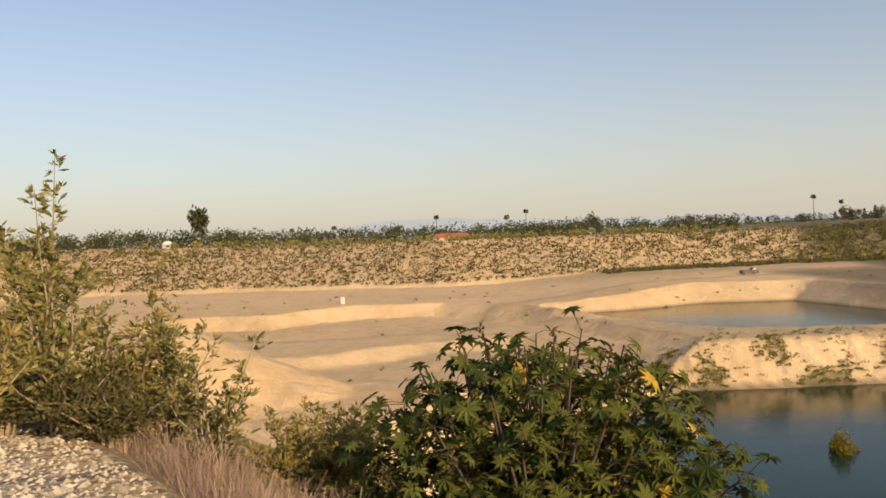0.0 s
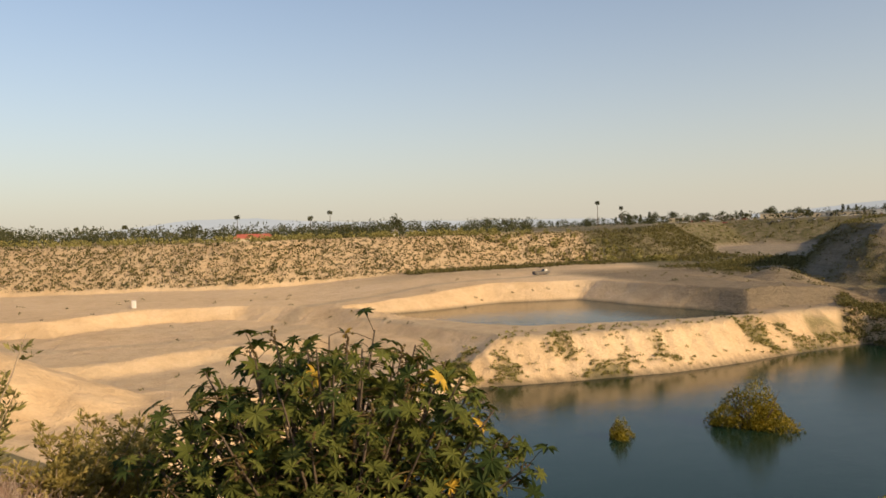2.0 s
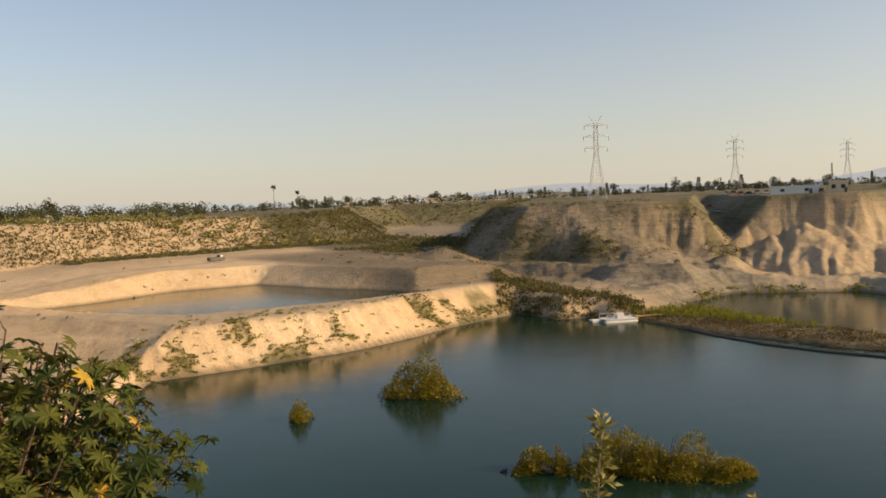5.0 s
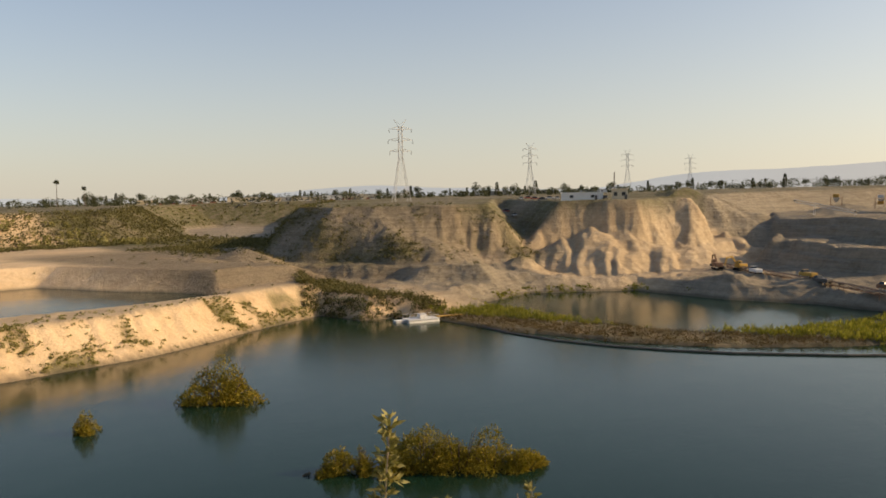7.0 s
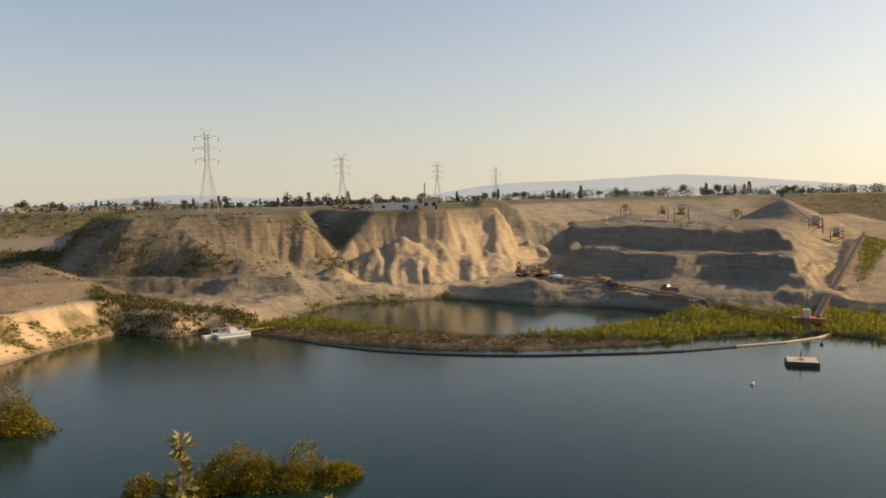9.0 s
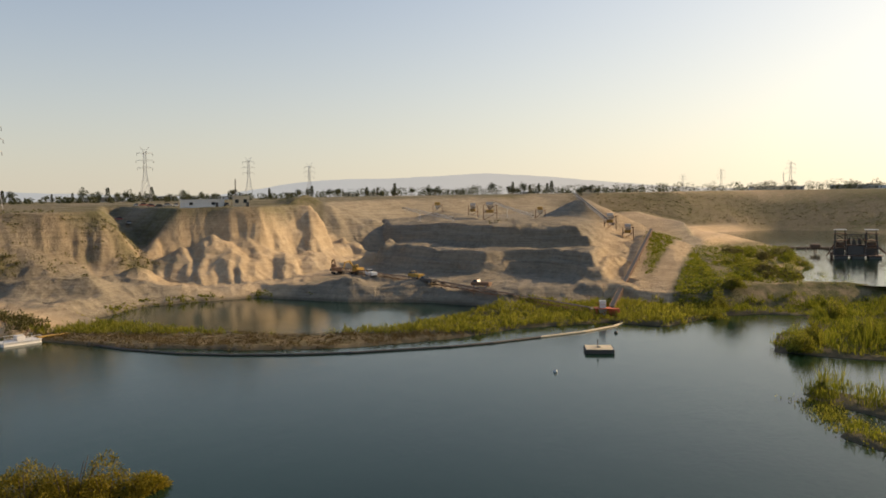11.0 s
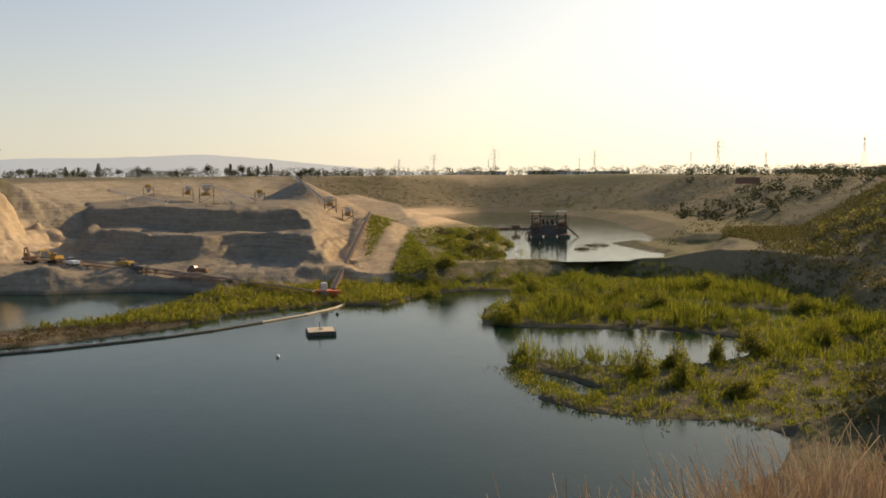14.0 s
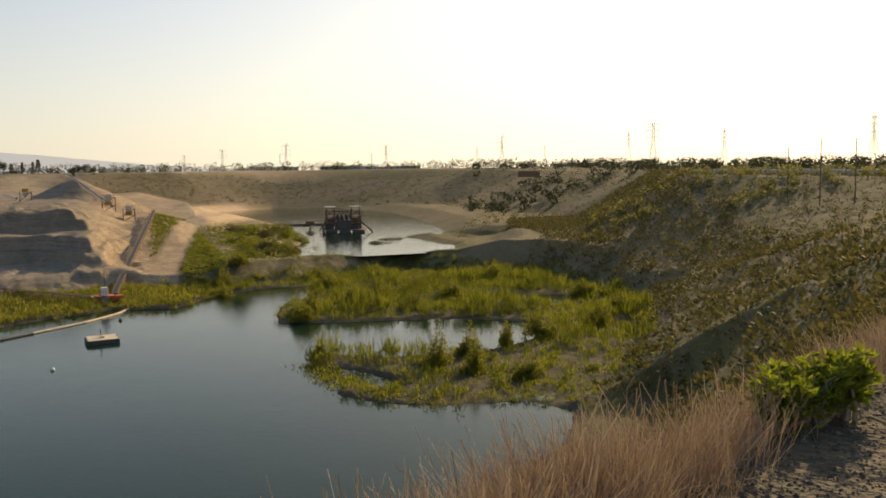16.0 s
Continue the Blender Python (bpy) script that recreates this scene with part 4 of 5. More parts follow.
def castor_plant(x, y, z, width, h, stems, per, label):
    """Branching woody stems with long-stalked leaves; the leaves on the side of the track are parts of their own."""
    ob = thing("castor_bush", x, y, z, label, "bush")
    wood, stalk, green, yellow, pods = bmesh.new(), bmesh.new(), bmesh.new(), bmesh.new(), bmesh.new()
    shapes = []
    for k in range(5):
        me = bpy.data.meshes.new("leaf")
        b_ = castor_leaf(bmesh.new(), Matrix.Diagonal((1, random.uniform(0.85, 1.1), random.uniform(0.6, 1.6), 1)), 1.0)
        b_.to_mesh(me)
        b_.free()
        me.materials.append(M_CASTOR)
        shapes.append(me)
    single = 0
    for s in range(stems):
        a_ = 2 * math.pi * (s * 0.618 % 1)
        k = math.sqrt((s + 0.5) / stems)
        top = Vector((math.cos(a_) * width * 0.5 * k, math.sin(a_) * width * 0.40 * k, h * (1.0 - 0.50 * k ** 2.4) * random.uniform(0.92, 1.0)))
        base = Vector((math.cos(a_) * 0.35 * k, math.sin(a_) * 0.35 * k, -0.3))
        mid = base.lerp(top, 0.5) + Vector((random.uniform(-0.1, 0.1), random.uniform(-0.1, 0.1), 0.12 * h * k))
        tube(wood, [base, mid, top], [0.03, 0.02, 0.007], 5)
        for i in range(per):
            u = 0.40 + 0.6 * (i + random.random()) / per
            o = mid.lerp(top, (u - 0.5) * 2) if u > 0.5 else base.lerp(mid, u * 2)
            d = (Vector((random.gauss(0, 1), random.gauss(0, 1), random.uniform(-0.4, 0.5))).normalized() + Vector((math.cos(a_), math.sin(a_), 0)) * 0.5 * k).normalized()
            e = o + d * random.uniform(0.10, 0.28)
            tube(stalk, [o, o.lerp(e, 0.6) + Vector((0, 0, 0.02)), e], 0.004, 3)
            nrm = (d * 0.75 + Vector((random.gauss(0, 0.4), random.gauss(0, 0.4), 0.7))).normalized()
            m = Matrix.Translation(e) @ nrm.to_track_quat("Z", "Y").to_matrix().to_4x4() @ Matrix.Rotation(random.uniform(0, 6.28), 4, "Z")
            size = random.uniform(0.085, 0.165)
            if random.random() < 0.022:
                castor_leaf(yellow, m, size)
            elif single < 300 and e.y < -0.25 and e.z > 0.35 * h and random.random() < 0.6:
                single += 1
                leaf = new("leaf", shapes[single % 5])
                leaf.parent = ob
                leaf.matrix_basis = m @ Matrix.Scale(size, 4)
            else:
                castor_leaf(green, m, size)
        if s % 4 == 0:
            for i in range(14):
                p_ = top + Vector((random.gauss(0, 0.02), random.gauss(0, 0.02), -0.12 + 0.014 * i))
                bmesh.ops.create_icosphere(pods, subdivisions=1, radius=0.014, matrix=Matrix.Translation(p_))
    tagged(part("stem_cluster", wood, M_BARK, ob), kind="stuff")
    tagged(part("leaf_stalk_cluster", stalk, M_RUST, ob, "reddish leaf stalks"), kind="stuff")
    tagged(part("foliage", green, M_CASTOR, ob), kind="stuff")
    tagged(part("yellow_foliage", yellow, M_YELLOW, ob, "a few yellowed dying leaves"), kind="stuff")
    tagged(part("seed_spike_cluster", pods, M_RUST, ob, "reddish brown seed spikes"), kind="stuff")
    return ob


random.seed(23)
cx0, cy0 = polar(6.0, 7.6)
castor_plant(cx0, cy0, height(cx0, cy0), 3.75, 29.22 - height(cx0, cy0), 70, 27, "large dark green castor bean bush with yellowed leaves")


def grass(name, x, y, z, h, per, material, label, spread=0.10):
    """Dry grass: curved two-piece blades in tufts."""
    m = len(x)
    k = np.repeat(np.arange(m), per)
    hh = (h * rng.uniform(0.55, 1.2, m))[k] * rng.uniform(0.6, 1.1, len(k))
    p = np.stack([x, y, z - 0.03], 1)[k] + rng.normal(size=(len(k), 3)) * [spread, spread, 0]
    d = unit(rng.normal(size=(len(k), 3)) * [0.30, 0.30, 0.1] + [0.05, 0.02, 1])
    side = unit(np.cross(d, rng.normal(size=(len(k), 3)))) * 0.0018
    tip = d + rng.normal(size=(len(k), 3)) * 0.28
    a_, b_ = p, p + d * hh[:, None] * 0.6
    c_ = b_ + unit(tip) * hh[:, None] * 0.4
    q1 = np.stack([a_ - side, a_ + side, b_ + side * 0.8, b_ - side * 0.8], 1)
    q2 = np.stack([b_ - side * 0.8, b_ + side * 0.8, c_ + side * 1.6, c_ - side * 0.4], 1)
    return tagged(raw(name, np.concatenate([q1, q2], 1).reshape(-1, 3), 4, material), label, "grass", kind="stuff")


def along_rim(n, a0, a1, off0, off1, far=30.0):
    """Places beside the camera by bearing range, off0 to off1 metres beyond the lip of the bank."""
    aa = np.radians(rng.uniform(a0, a1, n * 6))
    rr = rng.uniform(2.0, far, n * 6)
    x, y = rr * np.sin(aa), rr * np.cos(aa)
    z, m, rim = heights(x, y)
    k = (rim < -off0) & (rim > -off1)
    return x[k][:n], y[k][:n], z[k][:n]


gx, gy, gz = along_rim(2900, 92, 150, -0.05, 2.6)
grass("dry_grass_right", gx, gy, gz, 0.49, 38, M_STRAW, "tall dry reddish-straw grass along the lip of the bank")
gx, gy, gz = along_rim(800, 86, 122, -0.15, 1.4, 6.5)
grass("dry_grass_lip", gx, gy, gz, 0.60, 38, M_STRAW, "dry reddish-straw grass on the lip beside the track")
gx, gy, gz = along_rim(900, -32, -2, 0.15, 3.2)
grass("dry_grass_left", gx, gy, gz, 0.40, 30, M_STRAW, "dry reddish-brown grass along the lip of the bank")
gx, gy, gz = along_rim(500, 95, 150, 0.2, 4)
shrubs("lip_weeds", gx, gy, gz, 0.5, 30, M_OLIVE, "low green weeds among the dry grass", 0.07, 1.4, "weeds")


def leafy_shrub(name, a_, r_, w, h, stems, per, leaf, material, label, top=None, spread=1.0, twig=None):
    """An open shrub: thin upright stems with leaves along them."""
    x, y = polar(a_, r_)
    z = height(x, y)
    if top is not None:
        h = top - z
    ob = thing(name, x, y, z, label, "shrub")
    wood = bmesh.new()
    P, D = [], []
    for s in range(stems):
        b_ = random.uniform(0, 6.28)
        k = random.uniform(0.1, 1.0) * spread
        hh = h * random.uniform(0.55, 1.0) if s else h
        pts = [Vector((0.12 * k * math.cos(b_), 0.12 * k * math.sin(b_), -0.2))]
        for i in range(1, 5):
            u = i / 4
            pts.append(Vector((math.cos(b_) * w * 0.5 * k * u ** 1.3 + random.gauss(0, 0.03), math.sin(b_) * w * 0.5 * k * u ** 1.3 + random.gauss(0, 0.03), hh * u)))
        tube(wood, pts, [0.02, 0.016, 0.012, 0.008, 0.003], 5)
        for _ in range(per):
            u = random.uniform(0.22, 1.0) * 4
            i = min(3, int(u))
            o = pts[i].lerp(pts[i + 1], u - i)
            tw = Vector((random.gauss(0, 1), random.gauss(0, 1), random.uniform(0, 1))).normalized()
            ln = random.uniform(0.05, 0.45) * (1.15 - u / 4.4) * min(1, w) if twig is None else random.uniform(0.3, 1.0) * twig * (1.25 - u / 4)
            for j in range(5):
                P.append(o + tw * ln * (0.3 + 0.18 * j))
                D.append(tw + Vector((random.gauss(0, 0.5), random.gauss(0, 0.5), random.gauss(0.1, 0.4))))
    tagged(part("stem_cluster", wood, M_TWIG, ob, "pale woody stems"), kind="stuff")
    n = len(P)
    ln = rng.uniform(0.6, 1.25, n) * leaf
    raw("foliage", leaves(np.array(P), np.array(D), ln, ln * 0.34), 4, material, ob)
    return ob


random.seed(31)
leafy_shrub("tall_shrub", -25.0, 9.5, 1.5, 3, 7, 60, 0.10, M_OLIVE, "tall grey-green shrub with one upright leader", 30.98, 0.55)
for a_, r_, w, top in ((-28.5, 9.5, 2.2, 30.0), (-26.0, 10.5, 2.4, 29.75), (-23.0, 9.0, 2.2, 29.25), (-30.5, 8.0, 1.8, 29.3), (-20.5, 9.5, 1.9, 29.45), (-18.6, 9.0, 1.5, 29.2), (-34, 9, 2.4, 30.0)):
    leafy_shrub("roadside_shrub", a_, r_, w, 1, 12, 46, 0.085, M_GOLDEN if int(a_ * 10) % 2 else M_OLIVE, "dense olive-green roadside shrub with pale stems", top)
for a_, r_, w, top in ((-24.5, 8.7, 1.5, 28.9), (-21.5, 8.4, 1.4, 28.75), (-27.5, 9.0, 1.5, 28.95)):
    leafy_shrub("low_shrub", a_, r_, w, 1, 14, 60, 0.07, M_SHRUB, "low dark dry shrub at the edge of the gravel", top)
leafy_shrub("sapling", -15.5, 8.6, 1.5, 2, 4, 40, 0.09, M_OLIVE, "thin sapling with sparse grey-green leaves", 29.15, 0.8)
leafy_shrub("dead_shrub", -15.6, 8.3, 0.7, 1, 6, 14, 0.10, M_SHRUB, "dark half-dead shrub with a crooked stem", 28.75)
for a_, r_, w, top in ((-9.5, 9.2, 1.4, 28.25), (-7.3, 9.6, 1.3, 28.1), (-11.0, 8.6, 1.0, 28.0), (-5.0, 7.6, 1.3, 27.85)):
    leafy_shrub("olive_shrub", a_, r_, w, 1, 18, 70, 0.07, M_GOLDEN, "rounded yellow-olive shrub below the lip of the bank", top)
leafy_shrub("flowering_shrub", 46.2, 5.2, 0.6, 1, 3, 260, 0.07, M_OLIVE, "upright grey-green shoot with a pale yellow tip", 28.70, 0.12, 0.2)
for a_, top in ((40.5, 28.18), (43.5, 28.1), (49.5, 28.2), (55.0, 28.28)):
    leafy_shrub("flowering_shrub", a_, 5.2, 0.5, 1, 3, 150, 0.06, M_OLIVE, "leafy grey-green shoot below the lip of the bank", top, 0.3, 0.14)
for a_, r_, top in ((131.5, 6.0, 28.72), (133.3, 6.2, 28.80), (135.1, 6.4, 28.78)):
    leafy_shrub("green_shrub", a_, r_, 0.55, 1, 10, 26, 0.075, M_LIME, "bright green leafy shrub at the edge of the gravel", top)


# ---- loose stones on the gravel ----
def stone_bed(n, label, right, colors, big=1.0):
    aa, rr = rng.uniform(0, 6.283, n * 8), 1.5 + 12 * rng.uniform(0, 1, n * 8) ** 1.2
    x, y = rr * np.sin(aa), rr * np.cos(aa)
    z, m, rim = heights(x, y)
    k = (rim > 0.05) & (((aa > 1.7) & (aa < 2.7)) if right else ((aa < 0.1) | (aa > 5.5)))
    x, y, z = x[k][:n], y[k][:n], z[k][:n]
    base = np.array([(1, 0, 0), (0, 1, 0), (-1, 0, 0), (0, -1, 0), (0, 0, 1), (0, 0, -1)], float)
    tri = np.array([(0, 1, 4), (1, 2, 4), (2, 3, 4), (3, 0, 4), (1, 0, 5), (2, 1, 5), (3, 2, 5), (0, 3, 5)])
    s = big * rng.uniform(0.010, 0.030, len(x)) * (1 + 1.2 * (rng.uniform(0, 1, len(x)) > 0.96))
    ax = s[:, None, None] * rng.uniform(0.6, 1.25, (len(x), 6, 1)) * [1, 1, 0.62]
    t_ = rng.uniform(0, 6.28, len(x))
    v = base[None] * ax
    v = np.stack([v[..., 0] * np.cos(t_)[:, None] - v[..., 1] * np.sin(t_)[:, None], v[..., 0] * np.sin(t_)[:, None] + v[..., 1] * np.cos(t_)[:, None], v[..., 2]], -1)
    v += np.stack([x, y, z + s * 0.15], 1)[:, None]
    m_, n_, l_, b_ = mat("gravel_stones", 0.9, 0.2)
    g = n_.new("ShaderNodeNewGeometry").outputs["Random Per Island"]
    l_.new(ramp(n_, l_, g, [(0.5 * q, c) for q, c in enumerate(colors)]), b_.inputs["Base Color"])
    me = bpy.data.meshes.new("gravel")
    me.from_pydata(v.reshape(-1, 3).tolist(), [], (tri[None] + 6 * np.arange(len(x))[:, None, None]).reshape(-1, 3).tolist())
    me.materials.append(m_)
    return tagged(new("gravel", me), label, "gravel", kind="stuff")


stone_bed(30000, "loose tan and grey gravel beside the track", False, ((0.27, 0.22, 0.16), (0.46, 0.385, 0.29), (0.64, 0.56, 0.45)))
# clods on the right: soil colours kept dark to carry the painted shade
stone_bed(26000, "crumbled brown soil, darkened for shade, beside the dry grass", True, ((0.06, 0.045, 0.032), (0.11, 0.085, 0.06), (0.20, 0.16, 0.12)), 0.5)

cx_, cy_, cz_ = scatter(2600, (200, 430, -22, 2), lambda x, y, z, m, rim: 0.8 * m["veg"] * (z > 1.0) * (np.abs(sdf(x, y, [(208, -1), (300, -9), (420, -20)])) > 5.0))
shrubs("causeway_scrub", cx_, cy_, cz_, 1.8, 24, M_MARSH, "yellow-green scrub along the shoulder of the causeway", 0.5, 1.0)

hx_, hy_, hz_ = scatter(12000, (30, 360, -270, -40), lambda x, y, z, m, rim: 0.8 * (rim > -1) * (rim < 60) * (0.3 + vnoise(x / 20, y / 20, 12)) * (np.hypot(x, y) > 45))
shrubs("rim_scrub", hx_, hy_, hz_, 2.2, 10, M_SHRUB, "low scrub on the flat ground above the hillside", 0.6)

# ---- power line ----
def bar(bm, a_, b_, r=0.12):
    tube(bm, [a_, b_], r, 4)


def pylon():
    ob = thing("power_pylon", 0, 0, 0, "grey steel lattice power pylon with three crossarms", "pylon", "power pylons")
    H, waist, W0, W1 = 45.0, 24.0, 4.6, 1.1

    def half(z_):
        return W0 + (W1 - W0) * min(1, z_ / waist)

    for sx_ in (-1, 1):
        for sy_ in (-1, 1):
            bm = bmesh.new()
            tube(bm, [(sx_ * W0, sy_ * W0, -0.5), (sx_ * W1, sy_ * W1, waist), (sx_ * W1 * 0.8, sy_ * W1 * 0.8, 41)], 0.14, 4)
            part("leg", bm, M_STEEL, ob)
    lev = [0, 7, 13, 17.5, 21, 24, 27, 30, 33, 36, 39, 41]
    for z0, z1 in zip(lev, lev[1:]):
        bm = bmesh.new()
        h0, h1 = half(z0), half(z1)
        for ax in range(4):
            r4 = Matrix.Rotation(math.pi / 2 * ax, 4, "Z")
            for p_, q_ in (((-h0, -h0, z0), (h1, -h1, z1)), ((h0, -h0, z0), (-h1, -h1, z1)), ((-h1, -h1, z1), (h1, -h1, z1))):
                bar(bm, r4 @ Vector(p_), r4 @ Vector(q_), 0.06)
        part("bracing", bm, M_STEEL, ob)
    for z_, w in ((27.5, 6.0), (33.5, 6.8), (39.5, 6.2)):
        bm = bmesh.new()
        for s in (-1, 1):
            for y_ in (-0.9, 0.9):
                bar(bm, (s * 0.9, y_, z_), (s * w, 0, z_ + 0.3), 0.12)
                bar(bm, (s * 0.9, y_, z_ + 1.6), (s * w, 0, z_ + 0.3), 0.1)
            for k in (0.35, 0.65):
                bar(bm, (s * w * k, -0.4, z_ + 0.1), (s * w * k, 0.4, z_ + 1.0), 0.07)
        arm = part("crossarm", bm, M_STEEL, ob)
        for s in (-1, 1):
            part("insulator", tube(bmesh.new(), [(s * w, 0, z_ + 0.2), (s * w, 0, z_ - 1.8)], 0.14, 5), M_DARKSTEEL, arm)
    bm = bmesh.new()
    for s in (-1, 1):
        bar(bm, (s * 0.8, 0, 41), (s * 3.6, 0, H), 0.12)
        bar(bm, (0, 0, 42.2), (s * 3.6, 0, H), 0.09)
        bar(bm, (s * 0.8, 0.8, 41), (s * 3.6, 0, H), 0.08)
    part("earth_wire_peak", bm, M_STEEL, ob)
    return ob


first = pylon()
spots = [(47.08, 447, -35, 1.0), (56.13, 711, -45, 1.0), (62.79, 915, -52, 1.0), (66.9, 1050, -56, 1.0), (92.62, 1750, -80, 1.0), (95.07, 1450, -85, 1.0), (98.9, 1750, -10, 1.0), (99.32, 1230, -88, 1.0), (105.2, 1750, -20, 1.0), (106.22, 1330, -95, 1.0),
         (114.33, 1060, -102, 1.0), (117.3, 1500, -20, 1.0), (112.6, 1450, -25, 1.0), (123.0, 1060, -30, 1.0), (124.62, 800, -112, 1.0), (129.2, 1020, -30, 1.0), (137.98, 770, -80, 1.0)]
for i, (a_, r_, turn, sc) in enumerate(spots):
    x_, y_ = polar(a_, r_)
    m = pose(x_, y_, height(x_, y_) - 0.3, 0, 0, turn)
    if i == 0:
        first.matrix_world = m
    else:
        copy_thing(first, m)
for a_, r_, top in ((133.1, 250, 1.44), (135.0, 235, 1.99), (137.0, 228, 1.92)):
    x_, y_ = polar(a_, r_)
    z_ = height(x_, y_)
    h_ = EYE_Z + r_ * math.tan(radians(top)) - z_
    ob = thing("utility_pole", x_, y_, z_, "brown wooden utility pole with crossarm beside the road", "pole", "utility poles", -45)
    part("pole", tube(bmesh.new(), [(0, 0, -0.5), (0, 0, h_)], [0.16, 0.11], 7), M_BARK, ob)
    part("crossarm", boxed(-1.3, -0.06, h_ - 0.9, 1.3, 0.06, h_ - 0.75), M_BARK, ob)
    for s in (-1.1, -0.4, 0.4, 1.1):
        part("insulator", tube(bmesh.new(), [(s, 0, h_ - 0.75), (s, 0, h_ - 0.5)], 0.06, 6), M_WHITE, ob)


# ---- buildings on the plateau and the plain ----
def shed(name, a_, r_, w, d, h, wall, roof, label, windows=3, turn=None, pitch=0.0, group=""):
    x_, y_ = polar(a_, r_)
    z_ = height(x_, y_) - 0.2
    ob = thing(name, x_, y_, z_, label, "building", group, -a_ if turn is None else turn)
    part("wall", boxed(-w / 2, -d / 2, 0, w / 2, d / 2, h), wall, ob)
    bm = bmesh.new()
    if pitch:
        v = [bm.verts.new(p_) for p_ in ((-w / 2 - 0.4, -d / 2 - 0.4, h), (w / 2 + 0.4, -d / 2 - 0.4, h), (w / 2 + 0.4, d / 2 + 0.4, h), (-w / 2 - 0.4, d / 2 + 0.4, h), (-w / 2 + pitch, 0, h + pitch), (w / 2 - pitch, 0, h + pitch))]
        for f in ((0, 1, 5, 4), (1, 2, 5), (2, 3, 4, 5), (3, 0, 4), (3, 2, 1, 0)):
            bm.faces.new([v[k] for k in f])
    else:
        box(bm, -w / 2 - 0.3, -d / 2 - 0.3, h, w / 2 + 0.3, d / 2 + 0.3, h + 0.35, 0.05)
    part("roof", bm, roof, ob)
    for k in range(windows):
        u = (k + 0.5) / windows * w - w / 2
        win = part("window", boxed(u - 0.7, -d / 2 - 0.04, h * 0.4, u + 0.7, -d / 2 + 0.02, h * 0.75), M_GLASS, ob)
        part("window_sill", boxed(u - 0.8, -d / 2 - 0.12, h * 0.4 - 0.1, u + 0.8, -d / 2 - 0.005, h * 0.4 - 0.005), M_CONCRETE, win)
    part("door", boxed(w * 0.3, -d / 2 - 0.05, 0, w * 0.3 + 1.1, -d / 2 + 0.02, 2.1), M_DARKSTEEL, ob)
    return ob


shed("site_office", 59.7, 342, 17, 6, 3.0, M_WHITE, M_WHITE, "long low white site office on the bluff", 2)
shed("site_hut", 62.25, 342, 6.5, 5, 4.2, M_CREAM, M_CREAM, "small cream stucco hut on the bluff edge", 2)
shed("farmhouse", 0.67, 425, 20, 9, 1.6, M_CREAM, M_RED, "low house with a red tiled roof on the far rim", 4, None, 2.2)
shed("farm_shed", -18.7, 412, 5, 4, 2.2, M_CONCRETE, M_WHITE, "small white shed on the far rim", 1, None, 1.4)
shed("house", 10.15, 520, 10, 7, 2.6, M_WHITE, M_GREYROOF, "small white house among trees on the rim", 3, None, 1.8)
random.seed(77)
for k in range(26):
    a_ = random.choice((random.uniform(30, 46), random.uniform(53, 61), random.uniform(64, 92), random.uniform(88, 124)))
    r_ = random.uniform(720, 800) if a_ < 62 else random.uniform(860, 1000)
    w = random.uniform(14, 34)
    shed("warehouse", a_, r_, w, 12, random.uniform(2.6, 4.2), random.choice((M_WHITE, M_CREAM, M_CONCRETE)), random.choice((M_GREYROOF, M_WHITE, M_CONCRETE)), "pale low commercial building on the plain", 4, None, 0.0, "far buildings")
for a_, w, h in ((98.5, 60, 9), (103.0, 50, 10), (107.5, 40, 8), (119.5, 60, 7)):
    shed("apartment_block", a_, 1050, w, 18, h * 0.65, M_CONCRETE, M_GREYROOF, "long grey hazy block on the horizon", 9, None, 0.0, "far buildings")
x_, y_ = polar(116.2, 545)
board = thing("billboard", x_, y_, height(x_, y_), "large brown roadside billboard seen from behind", "billboard", "", -116)
for s in (-4, 0, 4):
    part("post", tube(bmesh.new(), [(s, 0.3, -0.5), (s, 0.3, 9.5)], 0.22, 6), M_DARKSTEEL, board)
part("panel", boxed(-7.2, -0.25, 5.6, 7.2, 0.05, 9.6, bev=0.05), M_RUSTSTEEL, board)

mx0, my0 = polar(61.9, 345)
mast = thing("radio_mast", mx0, my0, height(mx0, my0), "slim dark lattice mast behind the huts", "mast")
for k in range(3):
    part("leg", tube(bmesh.new(), [(0.5 * math.cos(2.1 * k), 0.5 * math.sin(2.1 * k), -0.4), (0.18 * math.cos(2.1 * k), 0.18 * math.sin(2.1 * k), 11.2)], 0.09, 4), M_DARKSTEEL, mast)
bm = bmesh.new()
for k in range(14):
    r0, r1 = 0.5 - 0.32 * k / 14, 0.5 - 0.32 * (k + 1) / 14
    for q in range(3):
        bar(bm, (r0 * math.cos(2.1 * q), r0 * math.sin(2.1 * q), k * 0.8), (r1 * math.cos(2.1 * (q + 1)), r1 * math.sin(2.1 * (q + 1)), (k + 1) * 0.8), 0.06)
part("bracing", bm, M_DARKSTEEL, mast)


